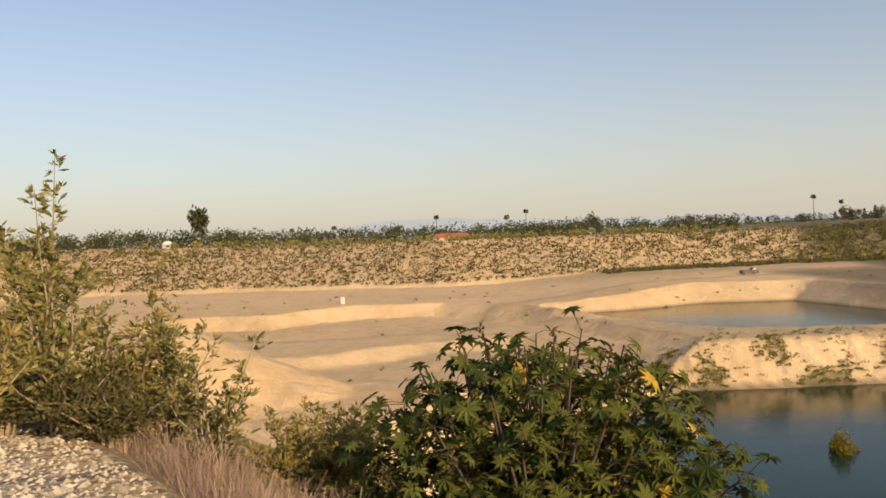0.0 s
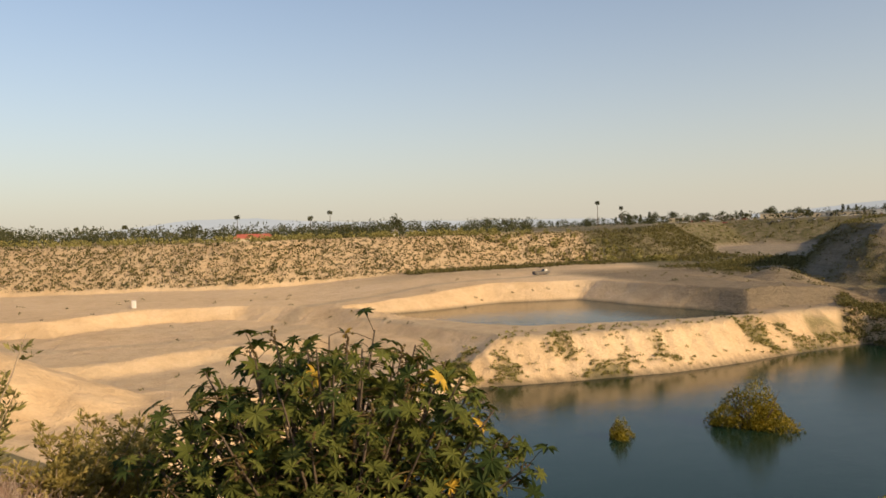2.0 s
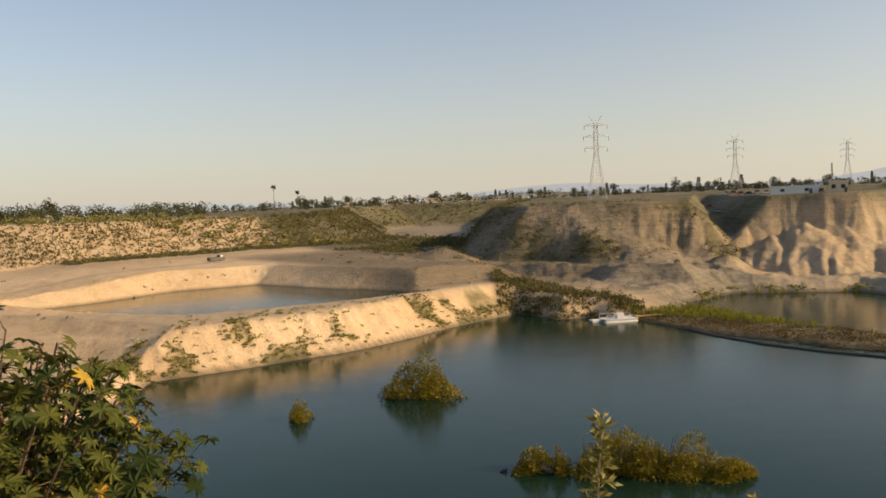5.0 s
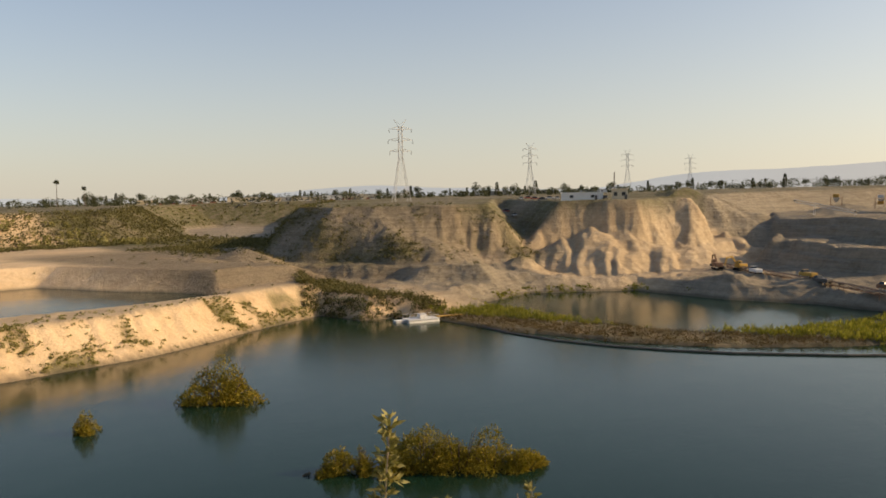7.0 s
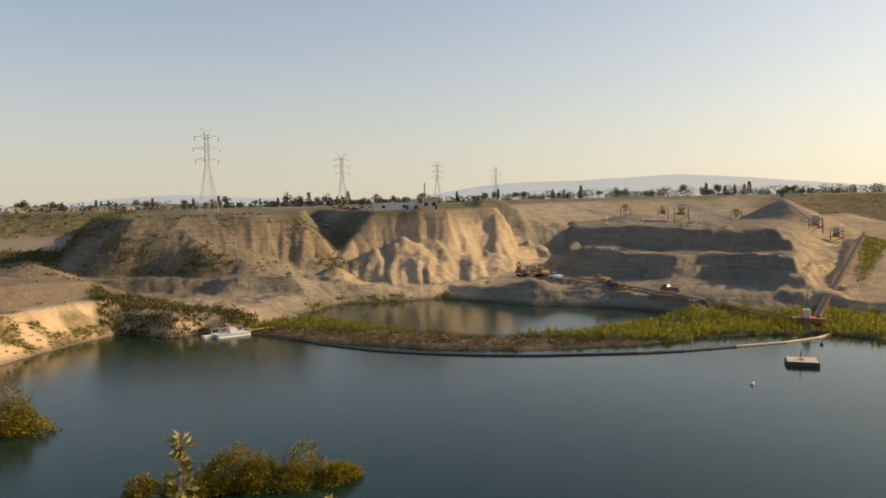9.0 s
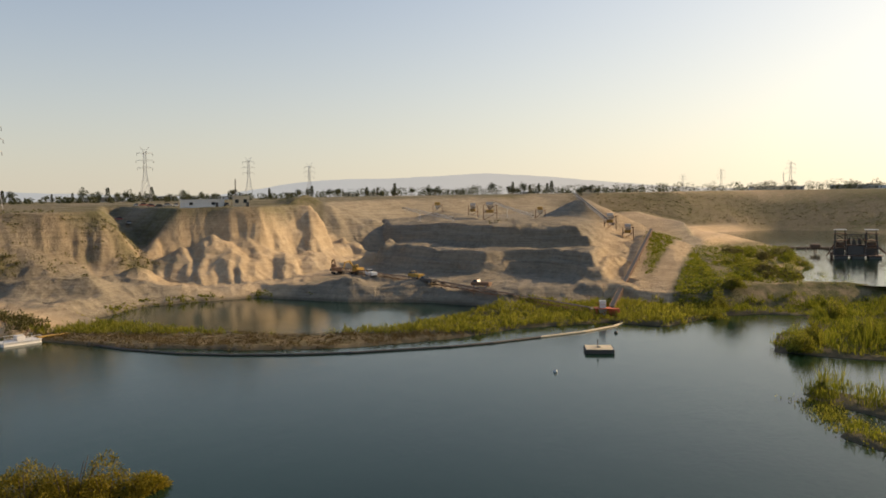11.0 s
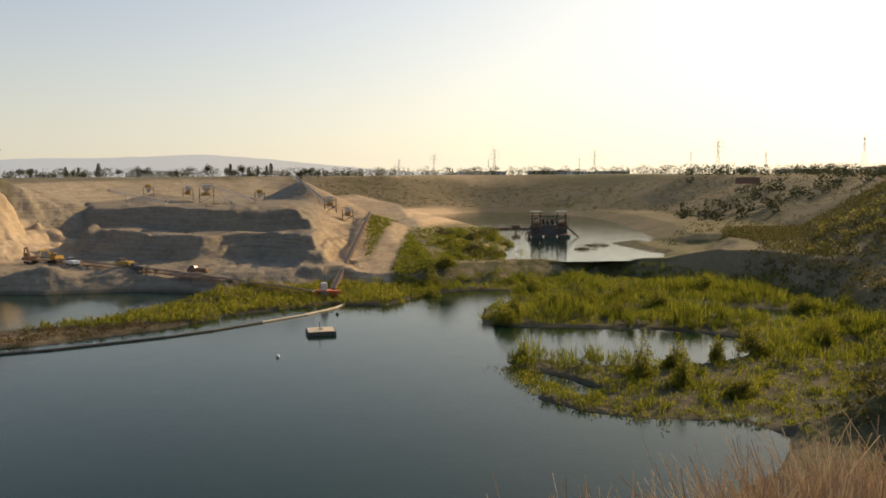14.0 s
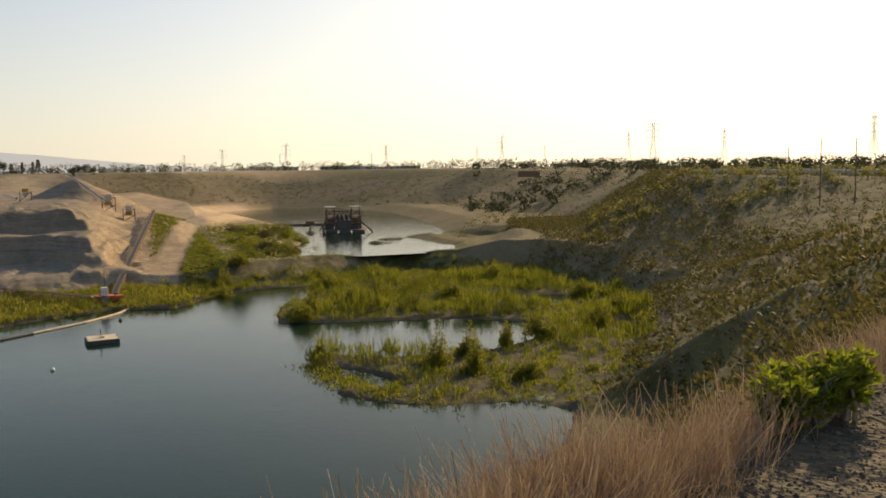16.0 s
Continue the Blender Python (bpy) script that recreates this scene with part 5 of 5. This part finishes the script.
# ---- vehicles ----
def car(paint, label, group="parked cars", truck=False):
    ob = thing("truck" if truck else "car", 0, 0, 0, label, "truck" if truck else "car", group)
    L, W, H = (6.2, 2.2, 1.5) if truck else (4.4, 1.8, 0.85)
    part("body", boxed(-L / 2, -W / 2, 0.4, L / 2, W / 2, H, bev=0.12), paint, ob)
    bm = bmesh.new()
    c0, c1 = (L * 0.12, L * 0.42) if truck else (-L * 0.34, L * 0.22)
    v = [bm.verts.new(p_) for p_ in ((c0, -W * 0.47, H), (c1, -W * 0.47, H), (c1, W * 0.47, H), (c0, W * 0.47, H), (c0 + 0.3, -W * 0.4, H + 0.65), (c1 - 0.5, -W * 0.4, H + 0.65), (c1 - 0.5, W * 0.4, H + 0.65), (c0 + 0.3, W * 0.4, H + 0.65))]
    for f in ((0, 1, 5, 4), (1, 2, 6, 5), (2, 3, 7, 6), (3, 0, 4, 7), (4, 5, 6, 7)):
        bm.faces.new([v[k] for k in f])
    part("cabin", bm, M_GLASS, ob)
    part("cabin_roof", boxed(c0 + 0.35, -W * 0.4, H + 0.655, c1 - 0.55, W * 0.4, H + 0.70), paint, ob)
    for sx_ in (-0.32, 0.32):
        for s in (-1, 1):
            w_ = part("wheel", tube(bmesh.new(), [(sx_ * L, s * W * 0.36, 0.34), (sx_ * L, s * W * 0.5, 0.34)], 0.36, 10), M_BLACK, ob)
            part("rim", tube(bmesh.new(), [(sx_ * L, s * W * 0.5, 0.34), (sx_ * L, s * W * 0.512, 0.34)], 0.2, 8), M_STEEL, w_)
    return ob


protos = [car(M_WHITE, "white parked car on the plain"), car(M_STEEL, "silver parked car on the plain"), car(M_DARKSTEEL, "dark parked car on the plain"), car(M_RED, "red parked car on the plain")]
random.seed(41)
lots = [(a_, random.uniform(665, 700)) for a_ in np.arange(30, 45.5, 0.42)] + [(a_, random.uniform(360, 400)) for a_ in np.arange(54.5, 58.8, 0.5)] + [(61.3, 338)]
for i, (a_, r_) in enumerate(lots):
    x_, y_ = polar(a_, r_)
    m = pose(x_, y_, height(x_, y_), 0, 0, random.choice((-a_, 90 - a_)) + random.uniform(-8, 8))
    p_ = protos[2] if i == len(lots) - 1 else random.choice(protos)
    if p_.get("used"):
        copy_thing(p_, m)
    else:
        p_.matrix_world = m
        p_["used"] = 1
for p_ in protos:
    if "used" in p_:
        del p_["used"]
hx, hy = polar(20.6, 300)
hauler = car(M_DARKSTEEL, "dark dump truck on the haul road", "", True)
hauler.matrix_world = pose(hx, hy, height(hx, hy), 0, 0, 10)
wt = thing("portable_toilet", -33, 262, height(-33, 262), "small white and blue portable toilet on the sand", "toilet")
part("cabin", boxed(-0.6, -0.6, 0, 0.6, 0.6, 2.1, bev=0.05), M_WHITE, wt)
part("roof", boxed(-0.65, -0.65, 2.105, 0.65, 0.65, 2.3, bev=0.08), M_STEEL, wt)
part("door", boxed(-0.4, -0.64, 0.1, 0.4, -0.602, 2.0), M_STEEL, wt)


# ---- gravel works ----
def conveyor(p0, p1, label, group="conveyors", paint=M_RUSTSTEEL, width=1.3, clear=0.0):
    """A trussed belt conveyor between two points, on trestles down to the ground."""
    a_, b_ = Vector(p0), Vector(p1)
    ob = thing("conveyor", *a_, label, "conveyor", group)
    d = b_ - a_
    n = max(2, int(d.length / 7))
    sd = Vector((-d.y, d.x, 0)).normalized() * width / 2
    up = Vector((0, 0, 1.1))
    for s in (-1, 1):
        bm = bmesh.new()
        bar(bm, sd * s, d + sd * s, 0.13)
        bar(bm, sd * s + up, d + sd * s + up, 0.13)
        for k in range(n):
            q0, q1 = d * (k / n) + sd * s, d * ((k + 1) / n) + sd * s
            bar(bm, q0, q1 + up, 0.07)
            bar(bm, q1, q1 + up, 0.07)
        part("truss", bm, paint, ob)
    bm = bmesh.new()
    u = sd * 0.8
    v = [bm.verts.new(p_) for p_ in (-u + up * 1.05, u + up * 1.05, d + u + up * 1.05, d - u + up * 1.05, -u + up * 0.9, u + up * 0.9, d + u + up * 0.9, d - u + up * 0.9)]
    for f in ((0, 1, 2, 3), (7, 6, 5, 4), (0, 4, 5, 1), (2, 6, 7, 3), (1, 5, 6, 2), (0, 3, 7, 4)):
        bm.faces.new([v[k] for k in f])
    part("belt", bm, M_BLACK, ob)
    for k in range(0, n + 1, 2):
        q = d * (k / n)
        g = height(a_.x + q.x, a_.y + q.y) - a_.z - 0.3
        for s in (-1, 1):
            bm = bmesh.new()
            bar(bm, q + sd * s, Vector((q.x + sd.x * s * 1.3, q.y + sd.y * s * 1.3, g)), 0.1)
            part("trestle_leg", bm, paint, ob)
    for q in (Vector((0, 0, 0)), d):
        part("drum", tube(bmesh.new(), [q - sd + up * 0.75, q + sd + up * 0.75], 0.35, 8), M_DARKSTEEL, ob)
    return ob


def on(x_, y_, dz=0.0):
    return (x_, y_, height(x_, y_) + dz)


conveyor(on(216, 8, 0.8), on(415, -4, 2.0), "long rusty red trussed belt conveyor climbing the causeway")
conveyor(on(212, 13, 0.7), on(243, 60, 0.7), "low rusty belt conveyor across the pit floor")
conveyor(on(243, 60, 0.7), on(290, 112, 0.7), "low rusty belt conveyor across the pit floor")
x_, y_ = polar(85.4, 482)
x2, y2 = polar(88.0, 440)
conveyor((x2, y2, height(x2, y2) + 1.5), (x_, y_, 33.5), "steep stacking conveyor over a sand heap", paint=M_STEEL)
x_, y_ = polar(73.4, 395)
x2, y2 = polar(76.9, 385)
conveyor((x2, y2, height(x2, y2) + 1), (x_, y_, 27.0), "grey stacking conveyor beside the plant", paint=M_STEEL)
x_, y_ = polar(79.8, 430)
x2, y2 = polar(82.5, 425)
conveyor((x2, y2, height(x2, y2) + 1), (x_, y_, 29.0), "grey feed conveyor up to the screens", paint=M_STEEL)


def frame_tower(x_, y_, w, d, h, floors, label, name="screen_tower", turn=0.0, paint=M_RUSTSTEEL):
    ob = thing(name, x_, y_, height(x_, y_), label, "plant", "", turn)
    for sx_ in (-1, 1):
        for sy_ in (-1, 1):
            part("column", boxed(sx_ * w / 2 - 0.15, sy_ * d / 2 - 0.15, -0.4, sx_ * w / 2 + 0.15, sy_ * d / 2 + 0.15, h), paint, ob)
    for k in range(1, floors + 1):
        z_ = h * k / floors
        part("platform", boxed(-w / 2 - 0.5, -d / 2 - 0.5, z_ - 0.15, w / 2 + 0.5, d / 2 + 0.5, z_), paint, ob)
        bm = bmesh.new()
        for s in (-1, 1):
            bar(bm, (-w / 2, s * d / 2, z_ - h / floors), (w / 2, s * d / 2, z_ - 0.2), 0.09)
            bar(bm, (-w / 2, s * (d / 2 + 0.4), z_ + 1.0), (w / 2, s * (d / 2 + 0.4), z_ + 1.0), 0.05)
        tagged(part("brace", bm, paint, ob), kind="stuff")
        part("screen_box", boxed(-w * 0.3, -d * 0.3, z_ + 0.005, w * 0.25, d * 0.3, z_ + 1.5, bev=0.1), M_YELLOWPAINT if k % 2 else M_STEEL, ob)
    bm = bmesh.new()
    bmesh.ops.create_cone(bm, cap_ends=True, segments=4, radius1=0.5, radius2=w * 0.45, depth=2.2, matrix=Matrix.Translation((0, 0, h - 1.5)) @ Matrix.Rotation(math.pi / 4, 4, "Z"))
    part("hopper", bm, M_STEEL, ob)
    return ob


for a_, r_, w, h, fl in ((79.5, 432, 7, 8, 2), (78.3, 445, 5, 6, 2), (87.8, 430, 6, 7, 2), (89.0, 400, 5, 5.5, 2), (83.0, 440, 5, 4.5, 1), (75.8, 440, 5, 4, 1)):
    frame_tower(*polar(a_, r_), w, w * 0.8, h, fl, "rusty steel screening tower of the gravel works", turn=-a_)
pump = frame_tower(210, 10, 3.2, 2.8, 2.2, 1, "orange and white drive station at the end of the conveyor", "drive_station", -80, M_ORANGE)
part("cab", boxed(-0.9, -1.2, 2.205, 0.7, 0.2, 4.2, bev=0.08), M_WHITE, pump, "white painted cab")
part("motor_house", boxed(1.9, -1.0, 0.1, 4.2, 1.0, 2.0, bev=0.08), M_ORANGE, pump, "orange motor housing")
part("mast", tube(bmesh.new(), [(0.2, 0.6, 2.2), (0.2, 0.6, 8.0)], 0.07, 5), M_DARKSTEEL, pump)


def excavator(x_, y_, turn, paint, label):
    ob = thing("excavator", x_, y_, height(x_, y_), label, "excavator", "machines in the pit", turn)
    for s in (-1, 1):
        bm = bmesh.new()
        box(bm, -2.0, s * 1.25 - 0.3, 0, 2.0, s * 1.25 + 0.3, 0.9, 0.28)
        part("track", bm, M_BLACK, ob)
    part("house", boxed(-2.3, -1.4, 1.05, 1.2, 1.4, 2.4, bev=0.15), paint, ob)
    cab = part("cab", boxed(0.2, 0.3, 2.405, 1.7, 1.35, 3.5, bev=0.1), paint, ob)
    part("window", boxed(0.4, 1.352, 2.6, 1.5, 1.38, 3.3), M_GLASS, cab)
    part("boom", tube(bmesh.new(), [(1.0, -0.2, 2.2), (3.2, -0.2, 4.9), (5.4, -0.2, 4.5)], [0.3, 0.38, 0.24], 4), paint, ob)
    part("stick", tube(bmesh.new(), [(5.3, -0.2, 4.7), (6.2, -0.2, 1.8)], [0.26, 0.18], 4), paint, ob)
    part("bucket", boxed(5.6, -0.8, 0.6, 6.8, 0.4, 1.7, bev=0.25), M_DARKSTEEL, ob)
    return ob


excavator(281, 102, 150, M_YELLOWPAINT, "weathered yellow excavator at the foot of the bluff")
excavator(276, 108, 40, M_RUSTSTEEL, "rusty excavator working beside the bluff")
for tx_, ty_, tr, pt, lb in ((251, 71, 50, M_YELLOWPAINT, "yellow dump truck on the pit floor"), (247, 66, 55, M_DARKSTEEL, "dark dump truck on the pit floor"), (243, 48, 70, M_RUSTSTEEL, "rusty dump truck on the pit floor"), (268, 92, 40, M_WHITE, "white pickup truck on the pit floor")):
    t_ = car(pt, lb, "machines in the pit", True)
    t_.matrix_world = pose(*on(tx_, ty_), 0, 0, tr)


# ---- on the water ----
def barge():
    ob = thing("work_barge", 151, 134.5, 0.0, "white work barge with a crane arm moored at the landing", "barge", "", -25)
    for s in (-1.6, 1.6):
        part("pontoon", tube(bmesh.new(), [(-4.4, s, 0.12), (-3.9, s, 0.12), (3.9, s, 0.12), (4.4, s, 0.12)], [0.15, 0.55, 0.55, 0.15], 10), M_WHITE, ob)
    for k in range(16):
        part("deck_plank", boxed(-4.2 + k * 0.53, -2.3, 0.70, -3.7 + k * 0.53, 2.3, 0.80), M_WHITE, ob)
    for k in range(5):
        for s in (-2.2, 2.2):
            part("rail_post", tube(bmesh.new(), [(-4 + k * 2, s, 0.8), (-4 + k * 2, s, 1.75)], 0.05, 5), M_STEEL, ob)
    for s in (-2.2, 2.2):
        part("rail", tube(bmesh.new(), [(-4, s, 1.75), (4, s, 1.75)], 0.05, 5), M_STEEL, ob)
    part("winch_box", boxed(-0.6, -0.9, 0.805, 1.2, 0.9, 1.9, bev=0.08), M_STEEL, ob)
    part("crane_arm", tube(bmesh.new(), [(1.0, 0, 1.0), (2.4, 0, 3.0), (3.4, 0, 2.4)], [0.16, 0.14, 0.1], 5), M_RUSTSTEEL, ob)
    part("gangway", boxed(4.3, -0.7, 0.82, 11.5, 0.7, 1.05), M_YELLOWPAINT, ob)
    ob2 = thing("jetty_float", 147.2, 137.2, 0.0, "small grey float beside the work barge", "float", "", -25)
    part("hull", boxed(-2.2, -1.0, -0.2, 2.2, 1.0, 0.5, bev=0.15), M_STEEL, ob2)
    part("deck", boxed(-2.2, -1.0, 0.505, 2.2, 1.0, 0.6), M_WHITE, ob2)


barge()
raft = thing("raft", 163.5, 8.6, 0.0, "square timber raft with dark sides and a post", "raft", "", 8)
for k in range(9):
    part("deck_plank", boxed(-2.6 + k * 0.58, -2.6, 0.75, -2.05 + k * 0.58, 2.6, 0.85), M_CREAM, raft)
for s in (-1, 1):
    part("float", boxed(-2.65, s * 2.5 - 0.35, -0.3, 2.65, s * 2.5 + 0.35, 0.745, bev=0.05), M_DARKSTEEL, raft)
    part("side_board", boxed(s * 2.62 - 0.08, -2.1, -0.2, s * 2.62 + 0.08, 2.1, 0.745), M_DARKSTEEL, raft)
part("cleat_box", boxed(-0.7, -0.4, 0.855, 0.5, 0.4, 1.2, bev=0.05), M_CREAM, raft)
part("post", tube(bmesh.new(), [(0, 0.2, 1.2), (0, 0.2, 2.0)], 0.1, 6), M_DARKSTEEL, raft)
part("lamp", tube(bmesh.new(), [(0, 0.2, 2.0), (0, 0.2, 2.35)], [0.2, 0.12], 8), M_DARKSTEEL, raft)
for x_, y_, r_, mt, lb in ((142, 15, 0.38, M_WHITE, "small white round buoy floating on the lake"), (187, 6, 0.42, M_DARKSTEEL, "small dark round buoy floating on the lake")):
    b_ = thing("buoy", x_, y_, 0.1, lb, "buoy", "buoys")
    bm = bmesh.new()
    bmesh.ops.create_icosphere(bm, subdivisions=2, radius=r_)
    part("ball", bm, mt, b_)
    part("eye_ring", tube(bmesh.new(), [(0, 0, r_ * 0.95), (0, 0, r_ * 1.3)], 0.05, 5), M_DARKSTEEL, b_)

LINE = [(160, 131), (154, 122), (148.5, 106), (146, 92), (146.5, 80), (149, 68), (153, 57), (158, 48), (163, 39), (169, 31), (178, 22), (187, 13), (196, 7), (204, 4)]
pipe = thing("floating_pipe", 0, 0, 0.0, "dark floating pipeline in a long curve across the lake", "pipe")
for k, (p_, q_) in enumerate(zip(LINE, LINE[1:])):
    for j in range(2):
        a_ = Vector((p_[0], p_[1], 0.12)).lerp(Vector((q_[0], q_[1], 0.12)), j / 2)
        b_ = Vector((p_[0], p_[1], 0.12)).lerp(Vector((q_[0], q_[1], 0.12)), (j + 1) / 2)
        mt = M_CREAM if k > 9 else M_DARKSTEEL
        seg = part("pipe_section", tube(bmesh.new(), [a_, b_], 0.26, 8), mt, pipe)
        part("coupling", tube(bmesh.new(), [a_.lerp(b_, 0.94), b_.lerp(a_, -0.0)], 0.33, 8), mt, seg)


def dredge():
    ob = thing("dredge", 366, -86, 5.0, "dark rusty floating dredge with gantry frames and braces", "dredge", "", -100)
    for s in (-6.2, 0, 6.2):
        part("pontoon", boxed(s - 2.4, -5.5, -0.4, s + 2.4, 5.5, 1.1, bev=0.2), M_DARKSTEEL, ob)
    part("deck", boxed(-9.0, -5.6, 1.105, 9.0, 5.6, 1.3), M_RUSTSTEEL, ob)
    for x0 in (-6.5, 5.0):
        for dx0 in (-1.8, 1.8):
            for dy0 in (-3.5, 3.5):
                part("gantry_leg", tube(bmesh.new(), [(x0 + dx0 * 1.3, dy0, 1.3), (x0 + dx0, dy0 * 0.6, 10.5)], 0.24, 5), M_DARKSTEEL, ob)
        for z_ in (4.2, 7.2, 10.0):
            part("gantry_floor", boxed(x0 - 2.5, -3.2, z_, x0 + 2.5, 3.2, z_ + 0.25), M_RUSTSTEEL, ob)
        part("gantry_roof", boxed(x0 - 2.4, -2.8, 11.6, x0 + 2.4, 2.8, 11.85), M_STEEL, ob)
        bm = bmesh.new()
        for z_ in (1.3, 4.3, 7.3):
            for s in (-1, 1):
                bar(bm, (x0 - 2.3, s * 3.0, z_), (x0 + 2.3, s * 2.6, z_ + 2.9), 0.12)
                bar(bm, (x0 + 2.3, s * 3.0, z_), (x0 - 2.3, s * 2.6, z_ + 2.9), 0.12)
        for s in (-1, 1):
            bar(bm, (x0 - 1.8, s * 2, 10.2), (x0 - 1.8, s * 2, 11.6), 0.1)
            bar(bm, (x0 + 1.8, s * 2, 10.2), (x0 + 1.8, s * 2, 11.6), 0.1)
        tagged(part("bracing", bm, M_DARKSTEEL, ob), kind="stuff")
        part("pump_house", boxed(x0 - 2.2, -2.2, 1.305, x0 + 1.6, 2.2, 4.0, bev=0.1), M_DARKSTEEL, ob)
        part("hopper", boxed(x0 - 1.6, -1.6, 4.46, x0 + 1.8, 1.6, 6.6, bev=0.3), M_RUSTSTEEL, ob)
    part("walkway", boxed(-4.2, -0.8, 7.5, 3.0, 0.8, 7.7), M_RUSTSTEEL, ob)
    part("engine_house", boxed(-3.9, -2.6, 1.305, 2.4, 2.6, 5.4, bev=0.15), M_DARKSTEEL, ob)
    part("engine_house_roof", boxed(-4.1, -2.8, 5.405, 2.6, 2.8, 5.6), M_RUSTSTEEL, ob)
    for x0, y0, w0, h0 in ((-3.2, 1.2, 1.2, 2.6), (-1.4, -1.0, 1.4, 1.8), (0.8, 0.6, 1.2, 2.4)):
        part("stack", boxed(x0 - w0 / 2, y0 - w0 / 2, 5.605, x0 + w0 / 2, y0 + w0 / 2, 5.6 + h0, bev=0.1), M_DARKSTEEL, ob)
    bm = bmesh.new()
    for s in (-2.4, 2.4):
        for k in range(4):
            bar(bm, (-4.2 + k * 1.8, s, 5.6), (-2.4 + k * 1.8, s, 9.6), 0.11)
            bar(bm, (-2.4 + k * 1.8, s, 5.6), (-4.2 + k * 1.8, s, 9.6), 0.11)
        bar(bm, (-4.2, s, 9.6), (3.0, s, 9.6), 0.14)
    tagged(part("centre_truss", bm, M_DARKSTEEL, ob), kind="stuff")
    part("ladder_boom", tube(bmesh.new(), [(6.5, -2, 5.5), (12.5, -4, 0.2)], [0.5, 0.35], 5), M_RUSTSTEEL, ob)
    part("stern_boom", tube(bmesh.new(), [(-8, 2, 6.5), (-11.5, 4, 0.4)], [0.35, 0.3], 5), M_RUSTSTEEL, ob)
    for k in range(5):
        p_ = part("side_fender", boxed(-10.2, -5 + k * 2.2, 0.0, -9.2, -3.6 + k * 2.2, 1.4 + k % 2, bev=0.1), M_RUSTSTEEL, ob)
    return ob


dredge()
walk_ = thing("floating_walkway", 430, -96, 5.0, "low dark floating walkway leading to the dredge", "walkway", "", -93)
for k in range(8):
    seg = part("float_section", boxed(-28 + k * 5.2, -1.2, -0.2, -23.2 + k * 5.2, 1.2, 0.9, bev=0.1), M_RUSTSTEEL, walk_)
hs = thing("shore_hopper", 398, -76, height(398, -76), "rusty hopper frame on the shore of the far lake", "plant")
for s in (-1, 1):
    part("leg", tube(bmesh.new(), [(s * 2.4, 0, -0.3), (s * 1.6, 0, 5)], 0.25, 5), M_RUSTSTEEL, hs)
part("hopper", boxed(-2.0, -2, 5, 2.0, 2, 7, bev=0.4), M_RUSTSTEEL, hs)

# road wall and hedge of the road beyond the right rim
for k in range(16):
    a0, a1 = 125.5 + k * 1.0, 126.4 + k * 1.0
    p0, p1 = Vector((*polar(a0, 330 - 4 * k), 0)), Vector((*polar(a1, 330 - 4 * k), 0))
    z_ = height(p0.x, p0.y)
    w_ = thing("road_barrier", p0.x, p0.y, z_, "pale concrete barrier along the far road", "barrier", "road barriers", math.degrees(math.atan2(p1.y - p0.y, p1.x - p0.x)))
    ln = (p1 - p0).length
    part("panel", boxed(0, -0.15, -0.3, ln, 0.15, 1.7, bev=0.04), M_CONCRETE, w_)
    part("coping", boxed(0, -0.25, 1.705, ln, 0.25, 1.9), M_WHITE, w_)
